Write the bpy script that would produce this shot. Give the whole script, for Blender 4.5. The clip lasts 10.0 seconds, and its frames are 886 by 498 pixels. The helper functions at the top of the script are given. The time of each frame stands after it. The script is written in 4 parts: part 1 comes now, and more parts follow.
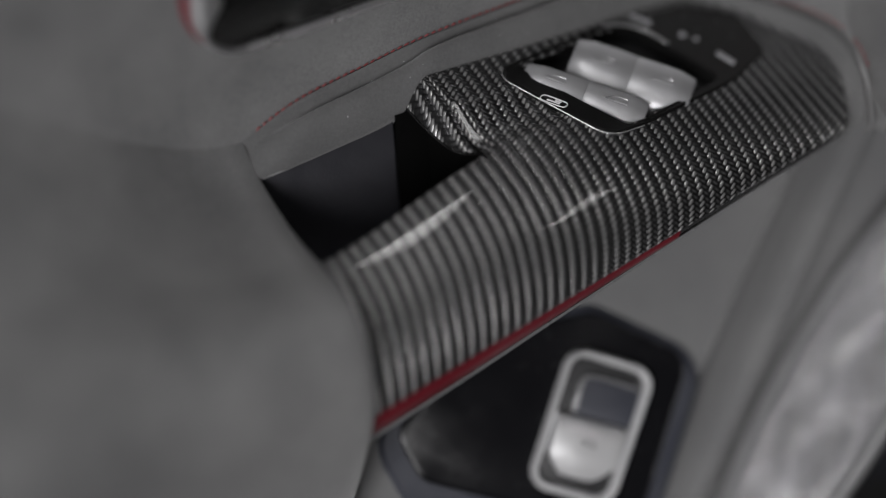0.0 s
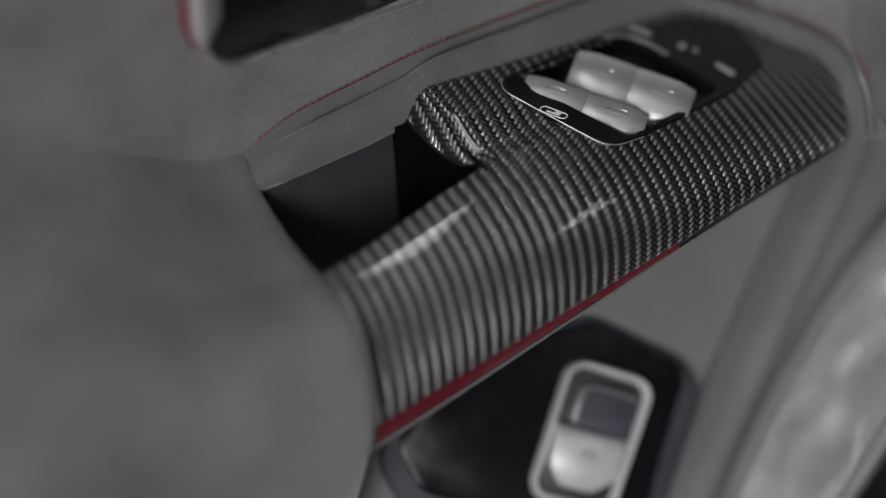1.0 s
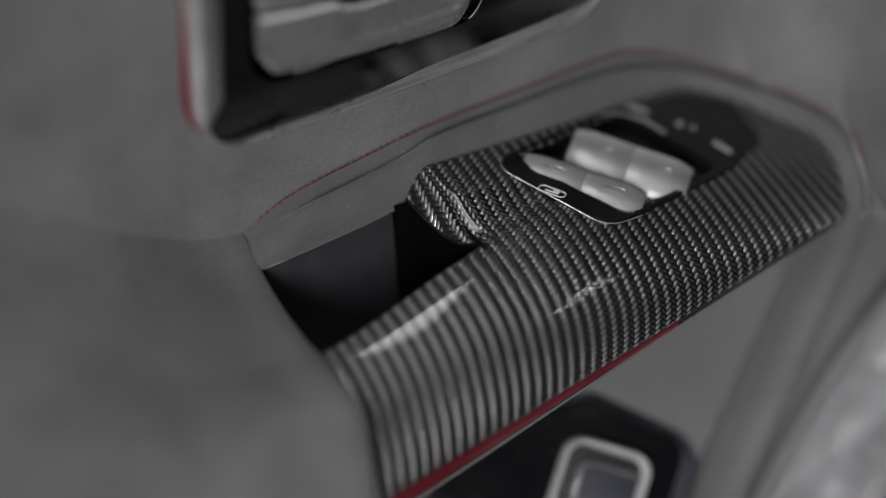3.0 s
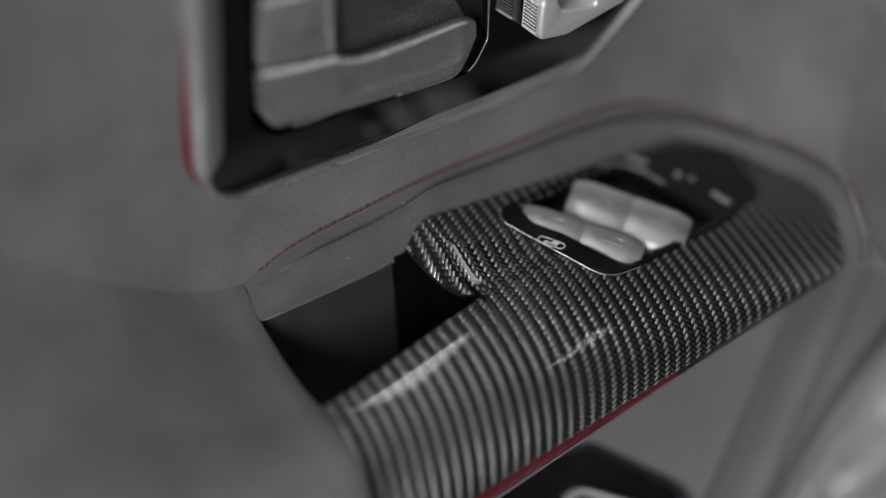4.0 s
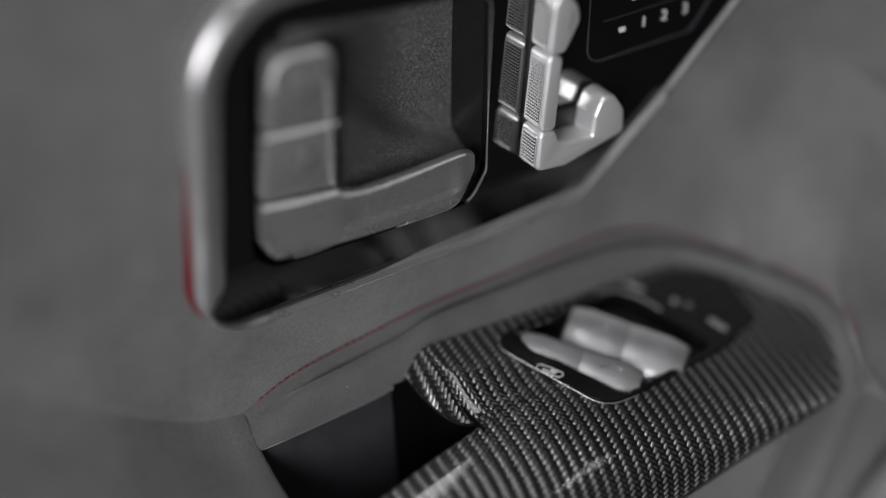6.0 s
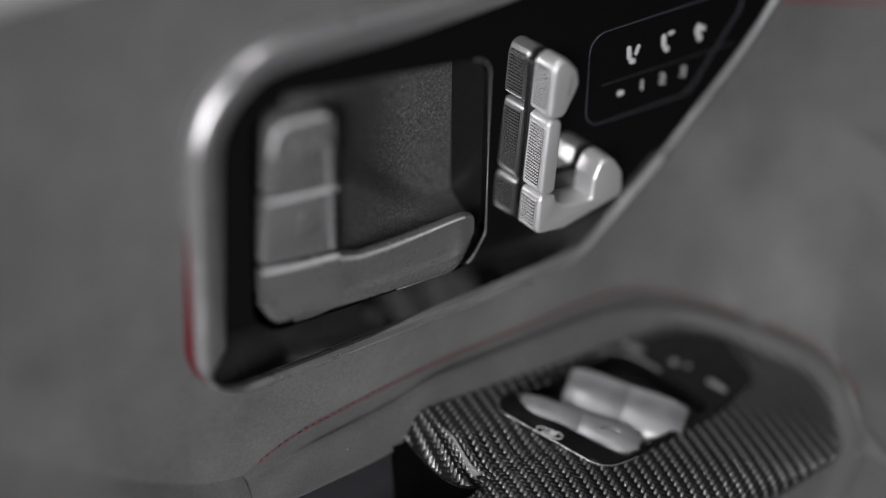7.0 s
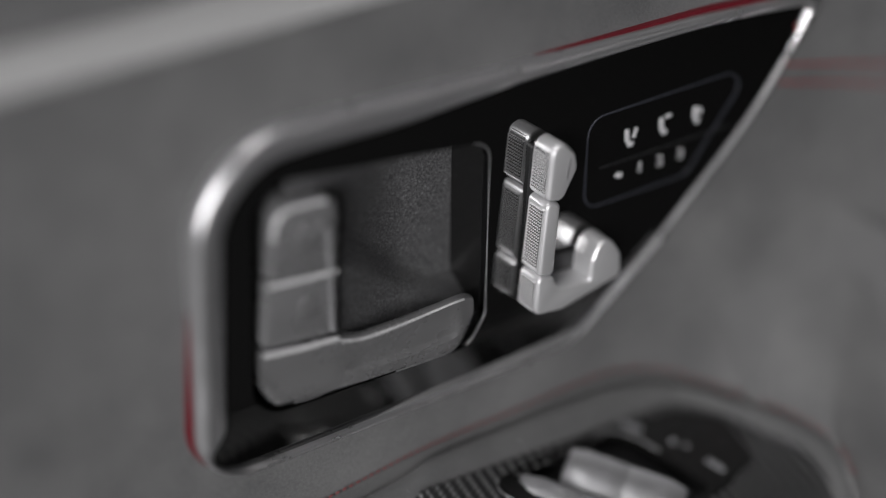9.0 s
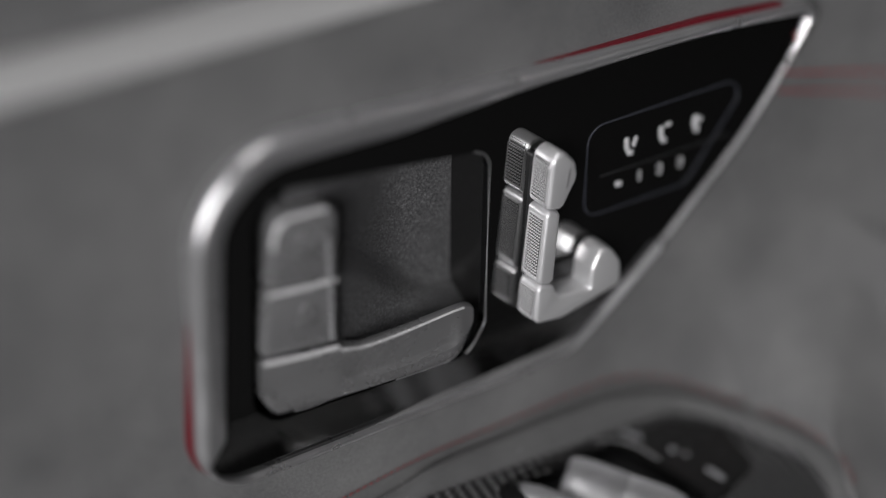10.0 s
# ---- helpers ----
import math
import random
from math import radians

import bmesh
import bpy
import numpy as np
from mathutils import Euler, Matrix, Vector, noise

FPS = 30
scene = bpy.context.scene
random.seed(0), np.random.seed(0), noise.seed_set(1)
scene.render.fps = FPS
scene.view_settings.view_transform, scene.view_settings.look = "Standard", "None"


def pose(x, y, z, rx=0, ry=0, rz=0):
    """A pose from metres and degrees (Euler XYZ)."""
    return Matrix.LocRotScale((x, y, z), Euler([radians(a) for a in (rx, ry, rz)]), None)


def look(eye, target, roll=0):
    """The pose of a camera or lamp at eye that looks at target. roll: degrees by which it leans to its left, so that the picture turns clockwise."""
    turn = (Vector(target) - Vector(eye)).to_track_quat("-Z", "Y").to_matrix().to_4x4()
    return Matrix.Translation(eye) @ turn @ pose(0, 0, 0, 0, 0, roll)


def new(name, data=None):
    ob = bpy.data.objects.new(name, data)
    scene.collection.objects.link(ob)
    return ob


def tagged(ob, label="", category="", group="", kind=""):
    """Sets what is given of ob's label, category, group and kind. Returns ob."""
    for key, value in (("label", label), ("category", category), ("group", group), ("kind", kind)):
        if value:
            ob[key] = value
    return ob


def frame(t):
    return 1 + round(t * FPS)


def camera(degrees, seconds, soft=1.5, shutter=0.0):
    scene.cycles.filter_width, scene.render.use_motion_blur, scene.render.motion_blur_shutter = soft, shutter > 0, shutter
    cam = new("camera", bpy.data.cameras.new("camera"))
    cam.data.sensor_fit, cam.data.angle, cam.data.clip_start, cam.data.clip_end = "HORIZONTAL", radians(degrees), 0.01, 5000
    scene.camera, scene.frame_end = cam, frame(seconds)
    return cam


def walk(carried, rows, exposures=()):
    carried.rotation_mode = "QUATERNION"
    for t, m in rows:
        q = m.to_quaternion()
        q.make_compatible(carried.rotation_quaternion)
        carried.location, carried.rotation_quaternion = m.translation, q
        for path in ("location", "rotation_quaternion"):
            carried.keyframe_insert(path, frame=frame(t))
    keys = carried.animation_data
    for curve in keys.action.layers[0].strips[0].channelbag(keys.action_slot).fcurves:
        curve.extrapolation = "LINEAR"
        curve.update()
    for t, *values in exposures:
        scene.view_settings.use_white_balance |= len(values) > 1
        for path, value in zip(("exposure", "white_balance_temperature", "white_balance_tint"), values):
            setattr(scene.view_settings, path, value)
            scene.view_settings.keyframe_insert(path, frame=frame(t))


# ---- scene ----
cam = camera(30.0, 10.0, soft=1.2)
PATH = [
    (0, (-0.28537, -0.46204, 1.07961), (-0.03416, -0.06028, 0.71153), 1.519),
    (0.5, (-0.28530, -0.46188, 1.08004), (-0.03383, -0.05972, 0.71258), 1.518),
    (1, (-0.28513, -0.46152, 1.08105), (-0.03308, -0.05841, 0.71502), 1.518),
    (1.5, (-0.28483, -0.46087, 1.08287), (-0.03172, -0.05608, 0.71944), 1.518),
    (2, (-0.28445, -0.46006, 1.08521), (-0.03000, -0.05310, 0.72516), 1.517),
    (2.5, (-0.28401, -0.45908, 1.08811), (-0.02789, -0.04943, 0.73231), 1.516),
    (4, (-0.28274, -0.45615, 1.09753), (-0.02120, -0.03779, 0.75611), 1.513),
    (4.5, (-0.28230, -0.45506, 1.10139), (-0.01855, -0.03315, 0.76608), 1.511),
    (5, (-0.28190, -0.45403, 1.10530), (-0.01593, -0.02854, 0.77633), 1.510),
    (5.5, (-0.28153, -0.45299, 1.10957), (-0.01314, -0.02360, 0.78770), 1.508),
    (6, (-0.28124, -0.45212, 1.11350), (-0.01063, -0.01915, 0.79836), 1.507),
    (7.5, (-0.28076, -0.45017, 1.12428), (-0.00412, -0.00749, 0.82847), 1.503),
    (8, (-0.28072, -0.44980, 1.12697), (-0.00258, -0.00471, 0.83622), 1.502),
    (8.5, (-0.28071, -0.44951, 1.12932), (-0.00127, -0.00233, 0.84305), 1.501),
    (9, (-0.28072, -0.44936, 1.13069), (-0.00053, -0.00096, 0.84708), 1.500),
    (9.5, (-0.28072, -0.44929, 1.13138), (-0.00015, -0.00028, 0.84911), 1.500),
    (10, (-0.28073, -0.44926, 1.13168), (0.00001, 0.00001, 0.84999), 1.500),
]
walk(cam, [(t, look(eye, target, roll)) for t, eye, target, roll in PATH])
cam.data.dof.use_dof = True
cam.data.dof.focus_distance = 0.606
cam.data.dof.aperture_fstop = 1.1

# ---- world and lamps ----
world = bpy.data.worlds.new("studio_air")
scene.world = world
world.use_nodes = True
world.node_tree.nodes["Background"].inputs[0].default_value = (0.9, 0.95, 1.0, 1)
world.node_tree.nodes["Background"].inputs[1].default_value = 0.01


def area_lamp(name, eye, target, sx, sy, watts, colour):
    data = bpy.data.lights.new(name, "AREA")
    data.shape, data.size, data.size_y, data.energy, data.color = "RECTANGLE", sx, sy, watts, colour
    ob = new(name, data)
    ob.matrix_world = look(eye, target)
    return ob


area_lamp("studio_softbox", (-0.35, 0.10, 2.75), (0.0, -0.08, 0.8), 2.2, 0.46, 19, (1.0, 0.985, 0.985))
# a ceiling tube that runs askew over the armrest; its image is the thin streak in the lacquer
tube_lamp = area_lamp("ceiling_tube", (0, 0, 0), (0, 0, -1), 1.2, 0.03, 2.2, (1.0, 0.985, 0.985))
tube_lamp.matrix_world = pose(0.92, -1.70, 2.72, 0, 0, 75)
area_lamp("side_softbox", (-2.2, -2.0, 1.45), (0.0, 0.0, 0.85), 1.3, 1.3, 98, (1.0, 0.985, 0.995))
scene.view_settings.exposure = 0.0


# ---- materials ----
def shader(name, base, rough, metal=0.0, **more):
    mat = bpy.data.materials.new(name)
    mat.use_nodes = True
    bsdf = mat.node_tree.nodes["Principled BSDF"]
    bsdf.inputs["Base Color"].default_value = (*base, 1)
    bsdf.inputs["Roughness"].default_value = rough
    bsdf.inputs["Metallic"].default_value = metal
    for key, value in more.items():
        bsdf.inputs[key.replace("_", " ")].default_value = value
    return mat


def node(mat, kind, links=(), **values):
    n = mat.node_tree.nodes.new(kind)
    for key, value in values.items():
        if key.startswith("i_"):
            n.inputs[int(key[2:])].default_value = value
        elif key == "operation":
            n.operation = value
    for slot, source in links:
        mat.node_tree.links.new(source, n.inputs[slot])
    return n


def math_node(mat, op, a, b=None):
    n = mat.node_tree.nodes.new("ShaderNodeMath")
    n.operation = op
    for slot, v in enumerate((a, b)):
        if v is None:
            continue
        if isinstance(v, (int, float)):
            n.inputs[slot].default_value = v
        else:
            mat.node_tree.links.new(v, n.inputs[slot])
    return n.outputs[0]


def noise_out(mat, scale, detail=4.0, rough=0.6):
    tc = mat.node_tree.nodes.new("ShaderNodeTexCoord")
    n = mat.node_tree.nodes.new("ShaderNodeTexNoise")
    n.inputs["Scale"].default_value, n.inputs["Detail"].default_value, n.inputs["Roughness"].default_value = scale, detail, rough
    mat.node_tree.links.new(tc.outputs["Object"], n.inputs["Vector"])
    return n.outputs["Fac"]


def ramp(mat, fac, stops):
    n = mat.node_tree.nodes.new("ShaderNodeValToRGB")
    mat.node_tree.links.new(fac, n.inputs[0])
    e = n.color_ramp.elements
    while len(e) < len(stops):
        e.new(0.5)
    for k, (p, c) in enumerate(stops):
        e[k].position, e[k].color = p, (*c, 1)
    return n.outputs[0]


def bump(mat, height, strength, distance):
    n = mat.node_tree.nodes.new("ShaderNodeBump")
    n.inputs["Strength"].default_value, n.inputs["Distance"].default_value = strength, distance
    mat.node_tree.links.new(height, n.inputs["Height"])
    mat.node_tree.links.new(n.outputs[0], mat.node_tree.nodes["Principled BSDF"].inputs["Normal"])


def set_in(mat, slot, out):
    mat.node_tree.links.new(out, mat.node_tree.nodes["Principled BSDF"].inputs[slot])


def suede(name, dark, light, tint=(1.0, 1.0, 1.0)):
    """Brushed microfibre: stroke marks tens of millimetres wide and a fine nap."""
    mat = shader(name, (light,) * 3, 1.0, 0.0, Sheen_Weight=0.35, Sheen_Roughness=0.45, Specular_IOR_Level=0.15)
    strokes = noise_out(mat, 22.0, 4.0, 0.6)
    sweep = noise_out(mat, 7.0, 2.0, 0.5)
    nap = noise_out(mat, 900.0, 3.0, 0.7)
    broad = math_node(mat, "ADD", math_node(mat, "MULTIPLY", strokes, 0.42), math_node(mat, "MULTIPLY", sweep, 0.30))
    mixed = math_node(mat, "ADD", broad, math_node(mat, "MULTIPLY", nap, 0.28))
    set_in(mat, "Base Color", ramp(mat, mixed, [(0.36, (dark * 0.98, dark * 0.98, dark * 1.01)), (0.62, tuple(light * c for c in tint))]))
    bump(mat, nap, 0.6, 0.0004)
    return mat


def satin(name, base, rough, metal, grain=2500.0, amount=0.12):
    """Painted or plated plastic: smudges in the gloss and a very fine orange peel."""
    mat = shader(name, base, rough, metal)
    smear = noise_out(mat, 60.0, 4.0, 0.6)
    set_in(mat, "Roughness", ramp(mat, smear, [(0.3, (rough * 0.8,) * 3), (0.7, (rough * 1.25,) * 3)]))
    bump(mat, noise_out(mat, grain, 2.0), amount, 0.0001)
    return mat


def gloss(name, base, rough, ior):
    mat = shader(name, base, rough, 0.0, IOR=ior)
    dust = noise_out(mat, 1400.0, 1.0)
    set_in(mat, "Base Color", ramp(mat, dust, [(0.74, base), (0.80, tuple(c + 0.03 for c in base))]))
    film = noise_out(mat, 45.0, 4.0)
    set_in(mat, "Roughness", ramp(mat, film, [(0.35, (rough,) * 3), (0.75, (rough * 2.2,) * 3)]))
    return mat


def carbon_weave(name, tow=0.00165):
    """2 x 2 twill under clear lacquer; the weave lies in the UV map, in metres."""
    mat = shader(name, (0.02, 0.02, 0.02), 0.30, 0.8, Coat_Weight=1.0, Coat_Roughness=0.03)
    uv = mat.node_tree.nodes.new("ShaderNodeUVMap")
    uv.uv_map = "weave"
    sep = node(mat, "ShaderNodeSeparateXYZ", [(0, uv.outputs[0])])
    k = 0.70711 / tow
    a = math_node(mat, "MULTIPLY", math_node(mat, "ADD", sep.outputs[0], sep.outputs[1]), k)
    b = math_node(mat, "MULTIPLY", math_node(mat, "SUBTRACT", sep.outputs[0], sep.outputs[1]), k)
    fa, fb = math_node(mat, "FLOOR", a), math_node(mat, "FLOOR", b)
    turn = math_node(mat, "FLOORED_MODULO", math_node(mat, "ADD", fa, fb), 4.0)
    over = math_node(mat, "LESS_THAN", turn, 1.5)
    ra, rb = math_node(mat, "SUBTRACT", a, fa), math_node(mat, "SUBTRACT", b, fb)
    across = math_node(mat, "ADD", math_node(mat, "MULTIPLY", over, ra), math_node(mat, "MULTIPLY", math_node(mat, "SUBTRACT", 1.0, over), rb))
    round_ = math_node(mat, "SINE", math_node(mat, "MULTIPLY", across, math.pi))
    fibre = noise_out(mat, 700.0, 3.0)
    # a float dips under its neighbours at both ends
    run = math_node(mat, "ADD", math_node(mat, "MULTIPLY", over, math_node(mat, "ADD", turn, rb)), math_node(mat, "MULTIPLY", math_node(mat, "SUBTRACT", 1.0, over), math_node(mat, "ADD", math_node(mat, "SUBTRACT", turn, 2.0), ra)))
    float_ = math_node(mat, "POWER", math_node(mat, "SINE", math_node(mat, "MULTIPLY", run, math.pi / 2)), 0.7)
    crown = math_node(mat, "MULTIPLY", math_node(mat, "POWER", round_, 0.7), float_)
    # below the shoulder, sheen painted into the colour: float crowns show both ways
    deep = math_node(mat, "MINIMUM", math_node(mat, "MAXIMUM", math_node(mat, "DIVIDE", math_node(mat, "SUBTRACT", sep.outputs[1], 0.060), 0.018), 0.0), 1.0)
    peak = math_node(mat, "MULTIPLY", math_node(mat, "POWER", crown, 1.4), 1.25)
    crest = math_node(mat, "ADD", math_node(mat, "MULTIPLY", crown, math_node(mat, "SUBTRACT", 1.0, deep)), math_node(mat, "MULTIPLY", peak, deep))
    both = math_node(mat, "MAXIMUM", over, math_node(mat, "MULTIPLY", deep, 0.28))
    # the tow direction that reflects more is painted lighter, its float ends darker
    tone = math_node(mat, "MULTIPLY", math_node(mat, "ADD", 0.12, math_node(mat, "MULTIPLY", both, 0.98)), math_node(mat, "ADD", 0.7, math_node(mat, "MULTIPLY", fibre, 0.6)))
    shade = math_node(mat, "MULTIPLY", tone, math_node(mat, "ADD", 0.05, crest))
    set_in(mat, "Base Color", ramp(mat, shade, [(0.0, (0.008, 0.008, 0.009)), (0.35, (0.07, 0.07, 0.07)), (1.0, (0.48, 0.48, 0.48))]))
    # the fibres of the two tow directions lie across one another
    mat.node_tree.nodes["Principled BSDF"].inputs["Anisotropic"].default_value = 0.85
    grain = mat.node_tree.nodes.new("ShaderNodeTangent")
    grain.direction_type, grain.uv_map = "UV_MAP", "weave"
    set_in(mat, "Tangent", grain.outputs[0])
    set_in(mat, "Anisotropic Rotation", math_node(mat, "ADD", 0.125, math_node(mat, "MULTIPLY", over, 0.25)))
    bump(mat, crown, 0.8, 0.0005)
    return mat


M_SUEDE = suede("suede_grey", 0.072, 0.155)
M_ROLL = suede("suede_roll", 0.060, 0.108)
M_LOWER = suede("lower_moulding", 0.105, 0.145)
M_LEATHER = satin("pocket_leather", (0.018, 0.018, 0.022), 0.60, 0.0, 700.0, 0.9)
M_VOID = shader("pocket_near_black", (0.002, 0.002, 0.002), 0.8, 0.0, Specular_IOR_Level=0.05)
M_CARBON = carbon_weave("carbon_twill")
M_PIANO = gloss("piano_black", (0.003, 0.003, 0.003), 0.015, 3.3)
# the face is flat; its shading normal leans forward to shift reflections, foot more
where = M_PIANO.node_tree.nodes.new("ShaderNodeNewGeometry")
height = node(M_PIANO, "ShaderNodeSeparateXYZ", [(0, where.outputs["Position"])]).outputs[2]
foot = math_node(M_PIANO, "MINIMUM", math_node(M_PIANO, "MAXIMUM", math_node(M_PIANO, "DIVIDE", math_node(M_PIANO, "SUBTRACT", 0.811, height), 0.007), 0.0), 1.0)
lean = M_PIANO.node_tree.nodes.new("ShaderNodeCombineXYZ")
lean.inputs[1].default_value, lean.inputs[2].default_value = -0.99, 0.0
M_PIANO.node_tree.links.new(math_node(M_PIANO, "ADD", 0.04, math_node(M_PIANO, "MULTIPLY", foot, 0.12)), lean.inputs[0])
set_in(M_PIANO, "Normal", lean.outputs[0])
M_PLATE = gloss("black_plate", (0.006, 0.006, 0.006), 0.09, 1.6)
M_BOOT = gloss("boot_plate_black", (0.006, 0.006, 0.007), 0.16, 1.3)
M_MATT = satin("matt_black", (0.012, 0.012, 0.013), 0.5, 0.0)
M_SILVER = satin("satin_silver", (0.70, 0.70, 0.71), 0.36, 0.6)
M_SWITCH = satin("switch_silver", (0.36, 0.36, 0.37), 0.42, 0.6)
M_SILL = satin("sill_light_grey", (0.30, 0.30, 0.30), 0.45, 0.0, 700.0, 0.4)
M_GUN = satin("satin_gunmetal", (0.29, 0.29, 0.295), 0.29, 0.65)
M_KEY = satin("key_grey", (0.24, 0.24, 0.245), 0.28, 0.5)
M_BEZEL = satin("dark_chrome", (0.55, 0.55, 0.56), 0.32, 0.85)
M_CHROME = satin("bright_chrome", (0.7, 0.7, 0.71), 0.16, 1.0)
M_RING = satin("ring_metal", (0.34, 0.34, 0.345), 0.42, 0.7)
M_RED = satin("red_lacquer", (0.105, 0.006, 0.012), 0.35, 0.0)
M_THREAD = satin("red_thread", (0.19, 0.034, 0.038), 0.8, 0.0)
M_ICON = satin("icon_print", (0.55, 0.55, 0.56), 0.5, 0.0)
M_DIMICON = satin("icon_print_dim", (0.22, 0.22, 0.23), 0.5, 0.0)
M_GRILLE = satin("grille_metal", (0.36, 0.36, 0.363), 0.34, 0.8)
M_LACE = shader("lace_metal", (0.55, 0.55, 0.56), 0.30, 0.8)
M_GAP_SHADE = satin("gap_shade_grey", (0.03, 0.03, 0.031), 0.5, 0.2)
M_KNURL = shader("knurl_silver", (0.86, 0.86, 0.87), 0.36, 0.3)
# pale metal for the painted highlights on keys and lever
M_GLINT = shader("edge_glint", (0.80, 0.80, 0.81), 0.34, 0.4)
M_NAVY = satin("dark_blue_plastic", (0.030, 0.032, 0.042), 0.45, 0.0)
M_STUDIO = satin("studio_paint", (0.004, 0.004, 0.004), 0.9, 0.0, 40.0, 0.3)


# ---- mesh helpers ----
def thing(name, place, label, category, group="", kind=""):
    ob = new(name)
    ob.location = place
    ob.empty_display_size = 0.02
    return tagged(ob, label, category, group, kind)


def base_of(ob):
    m = Matrix.Identity(4)
    while ob is not None:
        m = ob.matrix_basis @ m if ob.parent is None else ob.matrix_parent_inverse @ ob.matrix_basis @ m
        ob = ob.parent
    return m


def part(name, bm, material, parent=None, label="", smooth=True):
    me = bpy.data.meshes.new(name)
    bmesh.ops.recalc_face_normals(bm, faces=bm.faces[:])
    bm.to_mesh(me)
    bm.free()
    me.materials.append(material)
    if smooth:
        me.shade_smooth()
        me.set_sharp_from_angle(angle=radians(38))
    ob = new(name, me)
    if parent is not None:
        ob.parent = parent
        ob.matrix_parent_inverse = base_of(parent).inverted()
    if label:
        ob["label"] = label
    return ob


def frame_of(o, x, y):
    x = Vector(x).normalized()
    y = Vector(y)
    y = (y - x * x.dot(y)).normalized()
    m = Matrix((x, y, x.cross(y))).transposed().to_4x4()
    m.translation = o
    return m


def spline(points, n):
    """n points at even steps along a smooth curve through the given ones."""
    p = [Vector(q) for q in points]
    p = [p[0] * 2 - p[1]] + p + [p[-1] * 2 - p[-2]]
    fine = []
    for k in range(1, len(p) - 2):
        a, b, c, d = p[k - 1 : k + 3]
        for s in range(24):
            t = s / 24
            fine.append(0.5 * (2 * b + (c - a) * t + (2 * a - 5 * b + 4 * c - d) * t * t + (3 * b - a - 3 * c + d) * t ** 3))
    fine.append(p[-2])
    far = [0.0]
    for a, b in zip(fine, fine[1:]):
        far.append(far[-1] + (b - a).length)
    out, k = [], 0
    for i in range(n):
        want = far[-1] * i / (n - 1)
        while k < len(fine) - 2 and far[k + 1] < want:
            k += 1
        w = (want - far[k]) / max(far[k + 1] - far[k], 1e-9)
        out.append(fine[k].lerp(fine[k + 1], min(max(w, 0), 1)))
    return out


def sheet(bm, rows, close_u=False, uv=None):
    """Quads over a grid of points; uv: a matching grid of texture places."""
    verts = [[bm.verts.new(p) for p in row] for row in rows]
    lay = bm.loops.layers.uv.verify() if uv else None
    if lay:
        lay = bm.loops.layers.uv.active
    for i in range(len(verts) - 1):
        n = len(verts[i])
        for j in range(n if close_u else n - 1):
            k = (j + 1) % n
            f = bm.faces.new((verts[i][j], verts[i][k], verts[i + 1][k], verts[i + 1][j]))
            if uv:
                for loop, (r, c) in zip(f.loops, ((i, j), (i, k), (i + 1, k), (i + 1, j))):
                    loop[lay].uv = uv[r][c]
    return verts


def fillet(corners, n=8):
    """A closed outline of (x, y, radius) corners, each rounded by n + 1 points."""
    out = []
    for k, (x, y, r) in enumerate(corners):
        p = Vector((x, y))
        a = (Vector(corners[k - 1][:2]) - p)
        b = (Vector(corners[(k + 1) % len(corners)][:2]) - p)
        la, lb = a.length, b.length
        a, b = a / la, b / lb
        half = max(a.angle(b) / 2, 0.05)
        cut = min(r / math.tan(half), 0.48 * la, 0.48 * lb)
        p0, p2 = p + a * cut, p + b * cut
        for s in range(n + 1):
            t = s / n
            # a conic arc close to a circle
            w = math.sin(half)
            q = (p0 * (1 - t) ** 2 + p * 2 * w * t * (1 - t) + p2 * t * t) / ((1 - t) ** 2 + 2 * w * t * (1 - t) + t * t)
            out.append((q.x, q.y))
    return out


def grow(outline, d):
    """The outline moved outwards by d (inwards: minus)."""
    n = len(outline)
    area = sum(outline[k - 1][0] * outline[k][1] - outline[k][0] * outline[k - 1][1] for k in range(n))
    s = 1 if area > 0 else -1
    out = []
    for k in range(n):
        a, p, b = Vector(outline[k - 1]), Vector(outline[k]), Vector(outline[(k + 1) % n])
        t = (p - a).normalized() + (b - p).normalized()
        t = t.normalized() if t.length > 1e-6 else Vector((1, 0))
        out.append((p.x + s * t.y * d, p.y - s * t.x * d))
    return out


def rings(bm, m, levels, cap_low=True, cap_high=True):
    """Closed outlines at heights, joined into a solid: levels are (outline, height)."""
    loops = [[bm.verts.new(m @ Vector((x, y, h))) for x, y in o] for o, h in levels]
    n = len(loops[0])
    for a, b in zip(loops, loops[1:]):
        for k in range(n):
            bm.faces.new((a[k - 1], a[k], b[k], b[k - 1]))
    if cap_low:
        bm.faces.new(loops[0][::-1])
    if cap_high:
        bm.faces.new(loops[-1])
    return loops


def solid(m, outline, low, high, edge=0.0008, bm=None):
    """A plate with a rounded upper edge."""
    bm = bm or bmesh.new()
    c = 0.2929 * edge
    rings(bm, m, [(outline, low), (outline, high - edge), (grow(outline, -c), high - c), (grow(outline, -edge), high)])
    return bm


def tube(bm, path, radius, sides=8, flat=1.0, caps=True):
    rows = []
    for k, p in enumerate(path):
        t = (Vector(path[min(k + 1, len(path) - 1)]) - Vector(path[max(k - 1, 0)])).normalized()
        a = t.cross(Vector((0.31, 0.2, 0.93))).normalized()
        b = t.cross(a)
        rows.append([Vector(p) + radius * (a * math.cos(2 * math.pi * s / sides) + flat * b * math.sin(2 * math.pi * s / sides)) for s in range(sides)])
    v = sheet(bm, rows, close_u=True)
    if caps:
        bm.faces.new(v[0])
        bm.faces.new(v[-1][::-1])
    return bm


